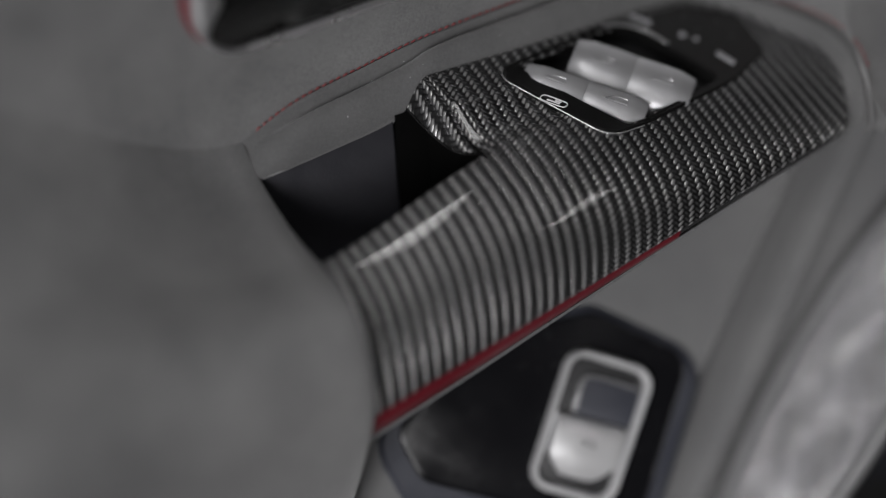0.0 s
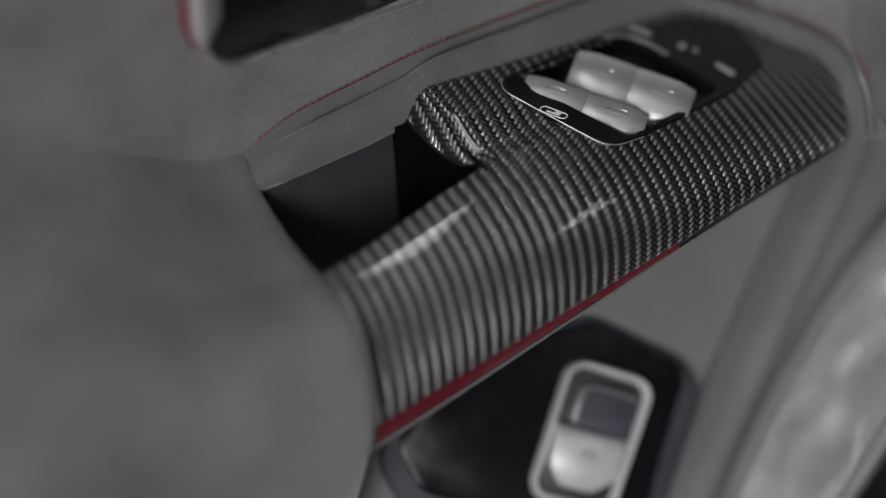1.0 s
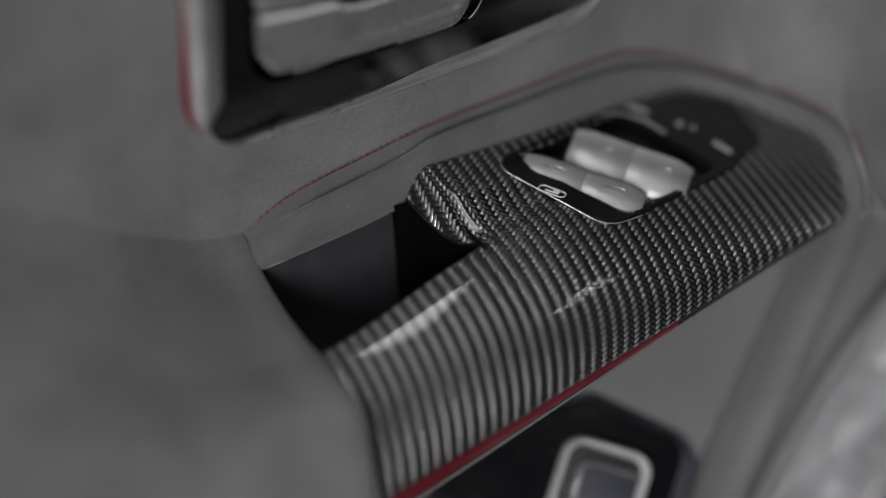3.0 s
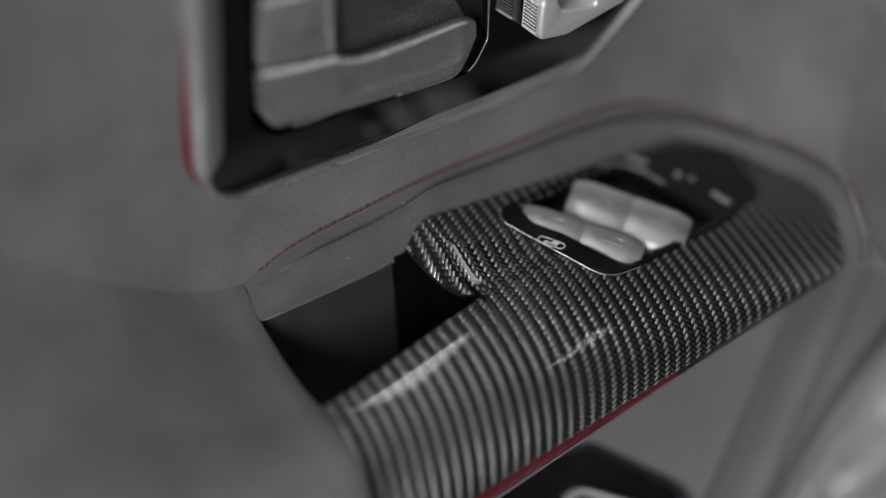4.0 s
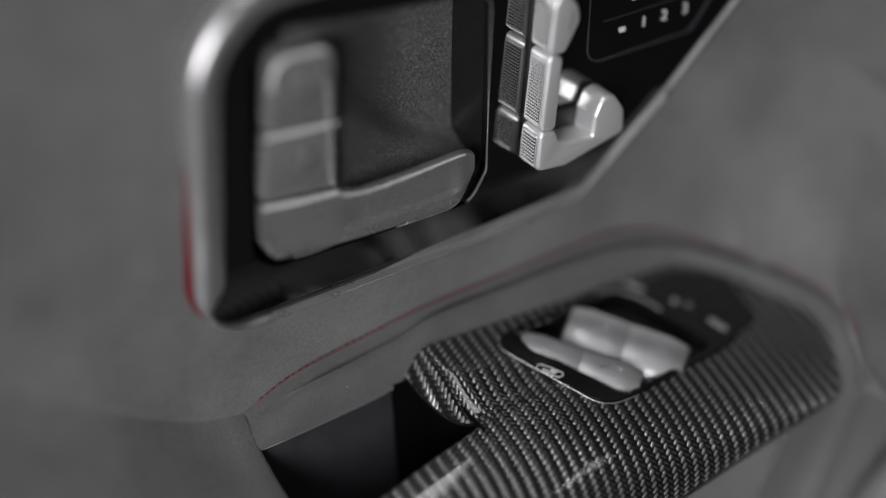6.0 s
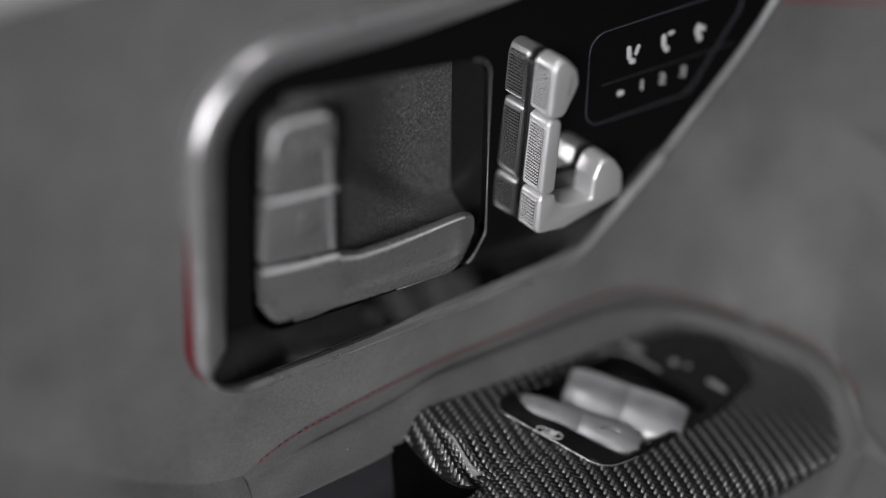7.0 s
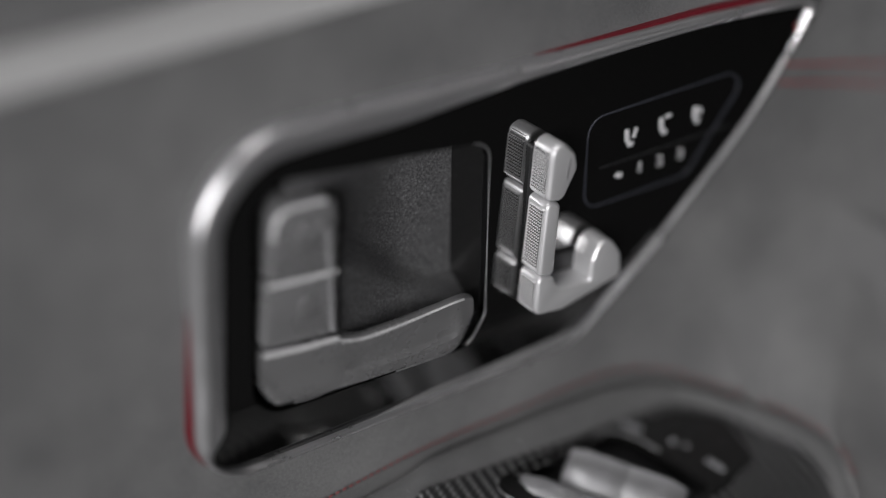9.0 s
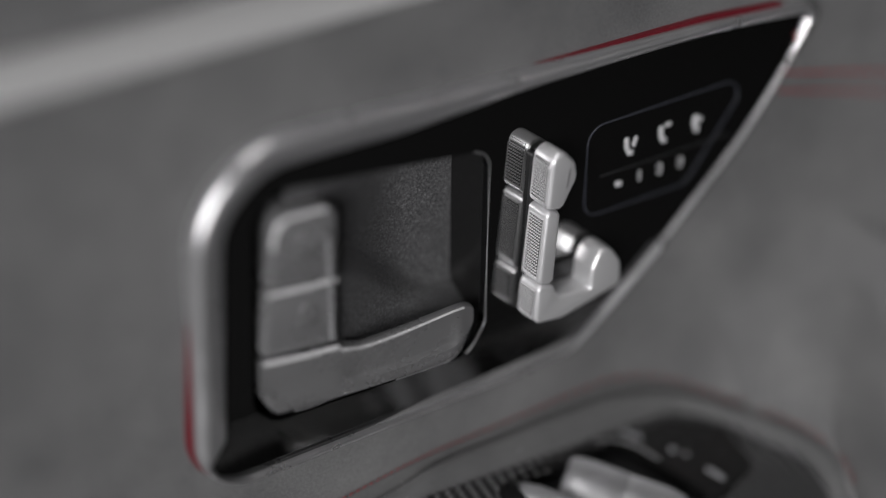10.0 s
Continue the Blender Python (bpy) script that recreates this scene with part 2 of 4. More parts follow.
def smooth01(v):
    v = min(max(v, 0.0), 1.0)
    return v * v * (3 - 2 * v)


FACE = Matrix(((1, 0, 0, 0), (0, 0, -1, 0), (0, 1, 0, 0), (0, 0, 0, 1)))  # (x, z, height towards the cabin)


# ---- unseen studio added round the door, near-black to keep reflections dark ----
def wall(name, lo, hi):
    bm = bmesh.new()
    bmesh.ops.create_cube(bm, size=1.0)
    for v in bm.verts:
        v.co = Vector([lo[k] if v.co[k] < 0 else hi[k] for k in range(3)])
    ob = part(name, bm, M_STUDIO, smooth=False)
    return tagged(ob, "plain near-black unseen studio " + name.split("_")[0], name.split("_")[0], kind="structure")


wall("floor", (-3.2, -3.2, -0.1), (3.2, 2.2, 0.0))
wall("ceiling", (-3.2, -3.2, 3.0), (3.2, 2.2, 3.1))
wall("wall_north", (-3.2, 2.2, 0.0), (3.2, 2.3, 3.0))
wall("wall_south", (-3.2, -3.3, 0.0), (3.2, -3.2, 3.0))
wall("wall_west", (-3.3, -3.2, 0.0), (-3.2, 2.2, 3.0))
wall("wall_east", (3.2, -3.2, 0.0), (3.3, 2.2, 3.0))

# ---- door card ----
# The seam along the foot of the card, round the front of the armrest.
SEAM = spline([(-0.0870, -0.006, 0.7437), (-0.0655, -0.006, 0.7540), (-0.0374, -0.006, 0.7604), (-0.0084, -0.006, 0.7659), (0.0369, -0.006, 0.7702),
               (0.0632, -0.006, 0.7729), (0.0823, -0.0065, 0.7728), (0.1010, -0.0105, 0.7685), (0.1180, -0.0180, 0.7610), (0.1300, -0.0290, 0.7570),
               (0.1390, -0.0500, 0.7565), (0.1410, -0.0690, 0.7560), (0.1375, -0.0850, 0.7520), (0.1345, -0.0955, 0.7430), (0.1340, -0.1000, 0.7340)], 90)
INNER = spline([(-0.0940, -0.0185, 0.7354), (-0.0632, -0.0185, 0.7396), (-0.0301, -0.0185, 0.7452), (-0.0158, -0.0185, 0.7555), (0.0188, -0.0185, 0.7575), (0.0546, -0.0185, 0.7580),
                (0.0800, -0.0180, 0.7580), (0.1020, -0.0190, 0.7570), (0.1190, -0.0333, 0.7540), (0.1328, -0.0520, 0.7495), (0.1365, -0.0651, 0.7465),
                (0.1350, -0.0774, 0.7430), (0.1295, -0.0873, 0.7385), (0.1255, -0.0940, 0.7345), (0.1240, -0.0965, 0.7320)], 90)
UP = [(k / 22) ** 1.5 for k in range(23)]


def ledge_z(x):
    return 0.9406 + 0.075 * (min(x, 0.0) + 0.1546)


def card_column(foot, top_x, top_y=0.0):
    """Points from the foot of the card up to its top ledge and the sill above."""
    zt = ledge_z(top_x) - 0.004
    col = []
    for w in UP:
        e = max(0.0, 1 - w / 0.45) ** 2
        s = min(1.0, w / 0.7)
        col.append(Vector((foot[0] + (top_x - foot[0]) * smooth01(s), top_y + (foot[1] - top_y) * e, foot[2] + (zt - foot[2]) * w)))
    for dy, dz in ((0.0006, 0.002), (0.002, 0.004), (0.005, 0.0062), (0.010, 0.008), (0.0135, 0.0092), (0.0155, 0.0105), (0.0165, 0.0135), (0.018, 0.022), (0.024, 0.07), (0.04, 0.16)):
        col.append(Vector((top_x, top_y + dy, zt + dz)))
    return col


door_card = thing("door_card", (0.0, 0.0, 0.75), "dark grey suede car door card with red stitching", "door panel")
cols = []
# armrest pad behind the pocket: profiles from the card's foot over the top and under
RIM = [(-0.006, 0.7437), (-0.012, 0.7395), (-0.020, 0.7345), (-0.040, 0.7288), (-0.060, 0.7275), (-0.078, 0.7292), (-0.092, 0.7251), (-0.1000, 0.7124), (-0.1030, 0.6951), (-0.1015, 0.6765), (-0.0960, 0.6510), (-0.086, 0.61), (-0.08, 0.55)]
BACK = [(-0.006, 0.8000), (-0.0120, 0.7850), (-0.022, 0.7680), (-0.037, 0.7540), (-0.056, 0.7445), (-0.077, 0.7380), (-0.095, 0.7290), (-0.1060, 0.7150), (-0.1110, 0.6960), (-0.1100, 0.6740), (-0.1050, 0.6480), (-0.096, 0.61), (-0.09, 0.55)]
rim_line = spline([(-0.0870 - 0.10 * max(0, 0.70 - z) ** 1.2, y, z) for y, z in RIM], 60)
back_line = spline([(-0.0870, y, z) for y, z in BACK], 60)
for k in range(36):
    x = -0.60 + 0.513 * (k / 35) ** 0.45
    e = smooth01((x + 0.215) / 0.128)
    low = []
    for r, b in zip(rim_line, back_line):
        q = b.lerp(r, e)
        low.append(Vector((x + (r.x + 0.0870) * e, q.y, q.z)))
    col = card_column(low[0], x)
    cols.append(low[::-1] + col[1:])
bm = bmesh.new()
sheet(bm, cols)
# the rim turns in on itself
edge = cols[-1][:60]
turn = [edge]
for dx, d in ((0.0012, 0.0008), (0.0018, 0.0022), (0.0012, 0.0040), (-0.004, 0.0060), (-0.02, 0.0070)):
    row = []
    for k, p in enumerate(edge):
        t = edge[max(k - 1, 0)] - edge[min(k + 1, 59)]
        n = Vector((0, t.z, -t.y)).normalized()
        n = n if n.y - n.z > 0 else -n
        row.append(p + n * d + Vector((dx, 0, 0)))
    turn.append(row)
sheet(bm, turn)
# card over and in front of the armrest
cols2 = []
FOOT = SEAM[:86] + spline([SEAM[86], (0.1355, -0.0995, 0.7370), (0.1385, -0.1020, 0.7330), (0.1460, -0.1050, 0.7290), (0.1650, -0.1075, 0.7250), (0.2100, -0.1085, 0.7220), (0.3000, -0.1080, 0.7200), (0.6000, -0.1000, 0.7200)], 26)
for k, s in enumerate(FOOT):
    reach = max(0.0, (k - 44) / 46)
    cols2.append(card_column(s, max(s.x, SEAM[44].x + 0.40 * reach ** 1.5)))
cols2[0] = [p.copy() for p in cols[-1][59:]]
# ease the turn in front of the armrest
for turn_no in range(50):
    fresh = [[p.copy() for p in c] for c in cols2]
    for i in range(26, len(cols2) - 1):
        for j in range(1, len(UP) - 1):
            ease = 0.5 * smooth01((i - 26) / 34) * smooth01((j - 1) / 7)
            mean = (cols2[i - 1][j] + cols2[i + 1][j] + cols2[i][j - 1] + cols2[i][j + 1]) / 4
            fresh[i][j] = cols2[i][j].lerp(mean, ease)
    cols2 = fresh
sheet(bm, cols2)
# the foot of the card in front of the armrest turns under
under = [c[0] for c in cols2[80:]]
sheet(bm, [under, [p + Vector((0.001, 0.003, -0.0035)) for p in under], [p + Vector((0.002, 0.012, -0.006)) for p in under], [p + Vector((0.002, 0.07, -0.010)) for p in under]])
bmesh.ops.remove_doubles(bm, verts=bm.verts[:], dist=0.00002)
# opening behind the handle
gone = [f for f in bm.faces if -0.090 < f.calc_center_median().x < 0.032 and 0.797 < f.calc_center_median().z < 0.897 and f.calc_center_median().y > -0.004]
bmesh.ops.delete(bm, geom=gone, context="FACES")
# the upward ledge gets a lighter, smoother material than the card
ridge = []
for k in range(40):
    x = -0.60 + 1.2 * k / 39
    zt = ledge_z(x) - 0.0045
    ridge.append([Vector((x, y - 0.0008, zt + z)) for y, z in ((0.002, -0.0005), (-0.0008, 0.0010), (0.0, 0.003), (0.002, 0.0050), (0.005, 0.0070), (0.0095, 0.0088), (0.0130, 0.0098), (0.0160, 0.0104), (0.018, 0.0095))])
part("card_skin", bm, M_SUEDE, door_card)
bm = bmesh.new()
sheet(bm, ridge)
part("sill_roll", bm, M_SILL, door_card, "smooth lighter grey roll under the sill")

# pressed shell behind the card
bm = bmesh.new()
shell = fillet([(-0.60, 0.30, 0.05), (0.60, 0.30, 0.05), (0.60, 1.10, 0.08), (-0.60, 1.10, 0.08)], 6)
rings(bm, FACE, [(grow(shell, -0.01), -0.047), (shell, -0.055), (shell, -0.10), (grow(shell, -0.03), -0.125)])
part("door_shell", bm, M_NAVY, door_card, "dark painted door shell behind the card")

# padded roll between the seam and the armrest
bm = bmesh.new()
rows = []
for k, (a, b) in enumerate(zip(SEAM, INNER)):
    d = b - a
    tuck = smooth01((k - 0.5) / 9)
    up = Vector((0, -0.25, 0.97))
    row = []
    for w, h in ((0.0, -0.0006), (0.05, -0.0001), (0.10, -0.0003), (0.16, -0.0030), (0.22, -0.0034), (0.28, -0.0012), (0.36, 0.0014), (0.46, 0.0030), (0.60, 0.0038), (0.74, 0.0032), (0.87, 0.0014), (0.96, -0.0010), (1.0, -0.0036)):
        row.append(a + d * w + up * (h * tuck - 0.0022 * (1 - tuck) * min(1.0, w * 8)))
    row.append(row[-1] + Vector((0, 0.003, -0.004)))
    rows.append(row)
sheet(bm, rows)
part("padded_roll", bm, M_ROLL, door_card, "soft grey rolled edge")


def stitch_mesh(length):
    bm = bmesh.new()
    rows = []
    for s in range(5):
        t = s / 4 - 0.5
        r = 0.00034 * math.sqrt(max(0.08, 1 - (2 * t) ** 2))
        rows.append([Vector((t * length, r * math.cos(q * math.pi / 3), r * math.sin(q * math.pi / 3))) for q in range(6)])
    v = sheet(bm, rows, close_u=True)
    bm.faces.new(v[0])
    bm.faces.new(v[-1][::-1])
    me = bpy.data.meshes.new("stitch")
    bmesh.ops.recalc_face_normals(bm, faces=bm.faces[:])
    bm.to_mesh(me)
    bm.free()
    me.materials.append(M_THREAD)
    me.shade_smooth()
    return me


STITCH = stitch_mesh(0.0022)


def stitches(path, pitch, normal, parent, lift=0.0003, slant=0.0, size=1.0):
    fine = spline(path, 400)
    total = sum((b - a).length for a, b in zip(fine, fine[1:]))
    count = int(total / pitch)
    for p, q in zip(spline(path, 2 * count + 1)[0::2], spline(path, 2 * count + 1)[1::2]):
        d = (q - p).normalized()
        ob = new("stitch", STITCH)
        m = frame_of(p + Vector(normal) * lift, d + Vector(normal).cross(d) * slant, Vector(normal).cross(d))
        ob.parent = parent
        ob.matrix_parent_inverse = base_of(parent).inverted()
        ob.matrix_basis = m @ Matrix.Diagonal((1.0, size, size, 1.0))


stitches([p + Vector((0, -0.0013, 0.0013)) for p in SEAM[2:86:3]], 0.0029, (0, -0.85, 0.53), door_card, slant=0.12)
for za, zb in ((0.8884, 0.8782), (0.8806, 0.8693)):
    stitches([(0.156, 0.0, za + 0.0009), (0.19, 0.0, (za + zb) / 2), (0.2165, 0.0, zb), (0.26, 0.0, zb - 0.008)], 0.0027, (0, -1, 0), door_card, 0.0008, 0.25, 2.4)

# ---- armrest ----
armrest = thing("armrest", (0.02, -0.06, 0.68), "glossy carbon fibre car armrest with a red accent strip", "armrest")


def foot_z(x):
    return 0.680 + 0.2556 * (x + 0.089)


def end_x(y):
    pts = [(-0.0185, 0.1015), (-0.026, 0.1110), (-0.0333, 0.1185), (-0.0421, 0.1260), (-0.0520, 0.1325), (-0.0651, 0.1362), (-0.0774, 0.1345), (-0.0873, 0.1290), (-0.0935, 0.1245), (-0.0985, 0.1205)]
    for (ya, xa), (yb, xb) in zip(pts, pts[1:]):
        if y >= yb:
            w = min(max((ya - y) / (ya - yb), 0), 1)
            return xa + (xb - xa) * w
    return pts[-1][1]


def lip_y(x):
    if x < -0.030:
        return -0.0625 + (x + 0.086) * 0.10
    w = smooth01((x + 0.030) / 0.020)
    return -0.0569 + w * 0.0019


def lip_z(x):
    a = 0.7270 + (x + 0.086) * 0.142
    b = 0.7575 + 0.25 * (-0.0550 + 0.0185)
    return a + (b - a) * smooth01((x + 0.080) / 0.105)


bm = bmesh.new()
xs = [-0.125 + 0.004 * k for k in range(27)] + [-0.017 + 0.002 * k for k in range(10)] + [0.003 + 0.0045 * k for k in range(1, 28)]
x_last = xs[-1]
rows, uvs = [], []
for x in xs:
    yl, zl, zf = lip_y(x), lip_z(x), foot_z(x)
    open_ = 1 - smooth01((x + 0.019) / 0.010)
    crest = 0.0022 * (1 - smooth01((x + 0.02) / 0.05))
    yo = -0.0980
    zc = zl + crest
    sharp = 1 - smooth01((x + 0.095) / 0.17)
    tail = [Vector((0, yl + 0.001, zl - 0.012 * open_ - 0.001)), Vector((0, yl + 0.0008, zl - 0.004 * open_ - 0.0005)), Vector((0, yl + 0.0002, zl - 0.0012 * open_))]
    power = 2 / (2.9 - 0.75 * sharp)
    y0, z0 = yl - 0.0012, zl
    prof = []
    for k in range(25):
        a = math.pi / 2 * k / 24
        out, down = math.sin(a) ** power, 1 - max(math.cos(a), 0.0) ** power
        fall = (0.27 - 0.21 * sharp) * out * (y0 - yo)
        prof.append((y0 + (yo - 0.0008 - y0) * out, z0 - fall - (z0 - (0.27 - 0.21 * sharp) * (y0 - yo) - zf - 0.002) * down))
    prof += [(yo + 0.0002, zf + 0.0008), (yo + 0.0015, zf)]
    line = tail + spline([(0.0, y, z) for y, z in prof], 40)
    row, uvrow, far = [], [], -sum((b - a).length for a, b in zip(line[:3], line[1:4]))
    for k, p in enumerate(line):
        far += (line[k] - line[k - 1]).length if k else 0.0
        xx = x if x < 0.03 else 0.03 + (x - 0.03) / (x_last - 0.03) * (end_x(p.y) - 0.03)
        row.append(Vector((xx, p.y, p.z)))
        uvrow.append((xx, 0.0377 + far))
    rows.append(row)
    uvs.append(uvrow)
bm.loops.layers.uv.new("weave")
sheet(bm, rows, uv=uvs)
# top over the switches, with the slope down into the pocket
top_rows, top_uv = [], []
n_y = 26
for k in range(64):
    row, uvrow = [], []
    for j in range(n_y):
        w = j / (n_y - 1)
        y = -0.0185 + (-0.0550 - 0.0012 + 0.0185) * w
        zt = 0.7575 + 0.25 * (y + 0.0185) - 0.00035
        if w > 0.97:
            zt -= 0.0004
        x_low = -0.0252 + 0.0075 * w ** 1.5 + 0.004 * smooth01((w - 0.8) / 0.2)
        x_top = -0.0165 + 0.010 * w
        drop = (0.0112 - 0.0010 * w) * (1 - smooth01((w - 0.86) / 0.14) * 0.25)
        if k < 14:
            t = k / 13
            a = t ** 0.9
            x = x_low + (x_top - x_low) * a
            # steep face, then a rounded shoulder
            z = zt - drop * (1 - math.sin(a * math.pi / 2) ** 0.85)
            z += (lip_z(x) - 0.0004 - z) * smooth01((w - 0.42) / 0.58)
        else:
            t = (k - 13) / 50
            x = x_top + (end_x(y) - x_top) * t
            z = zt + (min(lip_z(x) - 0.0004, zt) - zt) * smooth01((w - 0.42) / 0.58)
        row.append(Vector((x, y, z)))
        uvrow.append((x if k >= 13 else x_top - (1 - k / 13) * 0.0145, -0.0185 - y))
    top_rows.append(row)
    top_uv.append(uvrow)
sheet(bm, top_rows, uv=top_uv)


def inside(x, y, outline):
    hit = False
    for (xa, ya), (xb, yb) in zip(outline, outline[-1:] + outline[:-1]):
        if (ya > y) != (yb > y) and x < xa + (xb - xa) * (y - ya) / (yb - ya):
            hit = not hit
    return hit


# opening under the switch plate
SW = frame_of((0, -0.0185, 0.7575), (1, 0, 0), (0, 0.97, 0.2425))
PLATE = fillet([(0.0058, -0.0075, 0.006), (0.0300, -0.0528, 0.012), (0.0455, -0.0528, 0.006), (0.0905, -0.0470, 0.010), (0.1150, -0.0385, 0.008), (0.1165, -0.0150, 0.012), (0.0990, -0.0040, 0.012), (0.0600, -0.0012, 0.020)], 7)
opening = grow(PLATE, -0.0022)
flat = SW.inverted()
gone = [f for f in bm.faces if all(inside(*(flat @ v.co).xy, opening) for v in f.verts)]
bmesh.ops.delete(bm, geom=gone, context="FACES")
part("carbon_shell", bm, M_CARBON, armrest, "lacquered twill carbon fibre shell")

# thin dark rim where the shell meets the pocket
bm = bmesh.new()
tube(bm, spline([top_rows[0][j] + Vector((-0.0002, 0, -0.0003)) for j in range(0, n_y, 3)], 30), 0.0005, 8)
part("pocket_rim", bm, M_PLATE, armrest)

# pocket walls and floor
bm = bmesh.new()
back = [(-0.0885 + 0.0029 * k) for k in range(21)]
sheet(bm, [[Vector((x, -0.0165, 0.7335 + (x + 0.087) * 0.15)), Vector((x, -0.0185, 0.728)), Vector((x, -0.0205, 0.71)), Vector((x, -0.026, 0.685)), Vector((x, -0.036, 0.670)), Vector((x, -0.050, 0.666)), Vector((x, -0.064, 0.668))] for x in back])
part("pocket_liner", bm, M_LEATHER, armrest, "grained black leather pocket lining")
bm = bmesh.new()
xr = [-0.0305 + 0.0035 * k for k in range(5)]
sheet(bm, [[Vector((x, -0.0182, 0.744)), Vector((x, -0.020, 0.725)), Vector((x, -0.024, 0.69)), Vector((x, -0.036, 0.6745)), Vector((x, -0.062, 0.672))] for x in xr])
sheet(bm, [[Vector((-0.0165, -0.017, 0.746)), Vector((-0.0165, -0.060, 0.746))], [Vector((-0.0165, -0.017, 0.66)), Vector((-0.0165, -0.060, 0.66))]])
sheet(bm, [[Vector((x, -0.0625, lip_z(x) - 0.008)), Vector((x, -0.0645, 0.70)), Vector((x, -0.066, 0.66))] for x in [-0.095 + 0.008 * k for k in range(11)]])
part("pocket_insert", bm, M_VOID, armrest, "matt near-black pocket insert")

# accent strip, chrome strip and underside along the foot
def foot_band(y0, z0, y1, z1, xa, xb, bulge, n=40):
    bm = bmesh.new()
    rows = []
    for k in range(n):
        x = xa + (xb - xa) * k / (n - 1)
        wide = 1.85 - 1.15 * smooth01((x + 0.10) / 0.20)
        rows.append([Vector((x, y0 + (y1 - y0) * t - bulge * math.sin(math.pi * t), foot_z(x) + (z0 + (z1 - z0) * t) * wide)) for t in (0, 0.2, 0.4, 0.6, 0.8, 1)])
    sheet(bm, rows)
    return bm


part("accent_strip", foot_band(-0.0975, 0.0008, -0.0945, -0.0062, -0.125, 0.045, 0.0012), M_RED, armrest, "dark red lacquered accent strip")
part("accent_strip", foot_band(-0.0972, 0.0006, -0.0940, -0.0050, 0.045, 0.119, 0.0010), M_MATT, armrest, "black end of the accent strip")
part("foot_strip", foot_band(-0.0950, -0.0060, -0.0925, -0.0085, -0.125, 0.119, 0.0012), M_KEY, armrest, "thin metal strip under the accent")
part("underside", foot_band(-0.0930, -0.0083, -0.0600, -0.0170, -0.125, 0.119, 0.0), M_MATT, armrest)

# ---- window switches ----
pack = thing("window_switch_pack", SW @ Vector((0.06, -0.025, 0)), "gloss black switch plate with satin silver window switches", "switch panel")
WELL = fillet([(0.0160, -0.0075, 0.002), (0.0395, -0.0505, 0.006), (0.0475, -0.0515, 0.003), (0.0880, -0.0430, 0.003), (0.0720, -0.0070, 0.012), (0.0600, -0.0030, 0.003)], 6)


def pierced(m, outer, inner, low, high, edge):
    """A plate with an opening: the top face is filled between both outlines."""
    bm = bmesh.new()
    a = rings(bm, m, [(outer, low), (outer, high - edge), (grow(outer, -edge), high)], False, False)
    b = rings(bm, m, [(inner, low), (inner, high - edge * 0.6), (grow(inner, edge * 0.6), high)], False, False)
    ring = lambda loop: [bm.edges.get((loop[k - 1], loop[k])) for k in range(len(loop))]  # noqa: E731
    bmesh.ops.triangle_fill(bm, use_beauty=True, edges=ring(a[-1]) + ring(b[-1]))
    return bm


part("switch_plate", pierced(SW, PLATE, WELL, -0.006, 0.0010, 0.0008), M_PLATE, pack)
bm = bmesh.new()
rings(bm, SW, [(grow(WELL, 0.0002), -0.0002), (WELL, -0.008)], False, True)
part("switch_well", bm, M_MATT, pack)
bm = bmesh.new()
tube(bm, [SW @ Vector((x, y, 0.0004)) for x, y in grow(PLATE, 0.0002)[2:21]], 0.00024, 6)
part("plate_edge", bm, M_BEZEL, pack, "fine bright edge line")


def rocker(name, c, right, half_w, length, tilt, label, slope=0.0, outer=0):
    """A rocker switch: rounded crown, lifted finger lip at its front end. c: middle, right: direction across."""
    r = Vector((*right, 0)).normalized()
    f = Vector((-r.y, r.x, 0))
    rows = []
    if slope > 0.005:
        prof = [(-0.56, -0.0060, 0.985), (-0.55, -0.0034, 0.99), (-0.50, -0.0016, 1.0), (-0.40, 0.0002, 1.0), (-0.26, 0.0018, 1.0), (-0.10, 0.0026, 1.0), (0.08, 0.0027, 1.0), (0.24, 0.0025, 1.0), (0.38, 0.0028, 1.0), (0.47, 0.0031, 0.99), (0.51, 0.0026, 0.98), (0.51, 0.0010, 0.97), (0.44, -0.0008, 0.96), (0.42, -0.006, 0.96)]
    else:
        prof = [(-0.53, -0.0050, 0.985), (-0.52, -0.0020, 0.99), (-0.48, -0.0008, 1.0), (-0.36, 0.0004, 1.0), (-0.18, 0.0014, 1.0), (0.05, 0.0018, 1.0), (0.28, 0.0018, 1.0), (0.43, 0.0019, 1.0), (0.50, 0.0016, 0.99), (0.52, 0.0006, 0.98), (0.50, -0.006, 0.97)]
    for s, h, w in prof:
        row = []
        skirt = -0.0016 - 0.0035 * min(1.0, abs(s) * 2) ** 2
        for q, drop in ((-1.0, skirt), (-1.0, -0.0007), (-0.985, -0.0003), (-0.95, -0.0001), (-0.45, 0.0001), (0.0, 0.00015), (0.45, 0.0001), (0.95, -0.0001), (0.985, -0.0003), (1.0, -0.0007), (1.0, skirt)):
            tight = 1 - 0.15 * max(0.0, q * outer) ** 5
            drop -= 0.0009 * max(0.0, q * outer) ** 4 if drop > -0.001 else 0.0
            p = Vector((*c, 0)) + r * (q * half_w * w) + f * ((s + 0.10 * (1 - tight)) * tight * length)
            row.append(SW @ Vector((p.x, p.y, h + drop + tilt * s * length)))
        rows.append(row)
    bm = bmesh.new()
    sheet(bm, rows)
    return part(name, bm, M_SWITCH, pack, label)


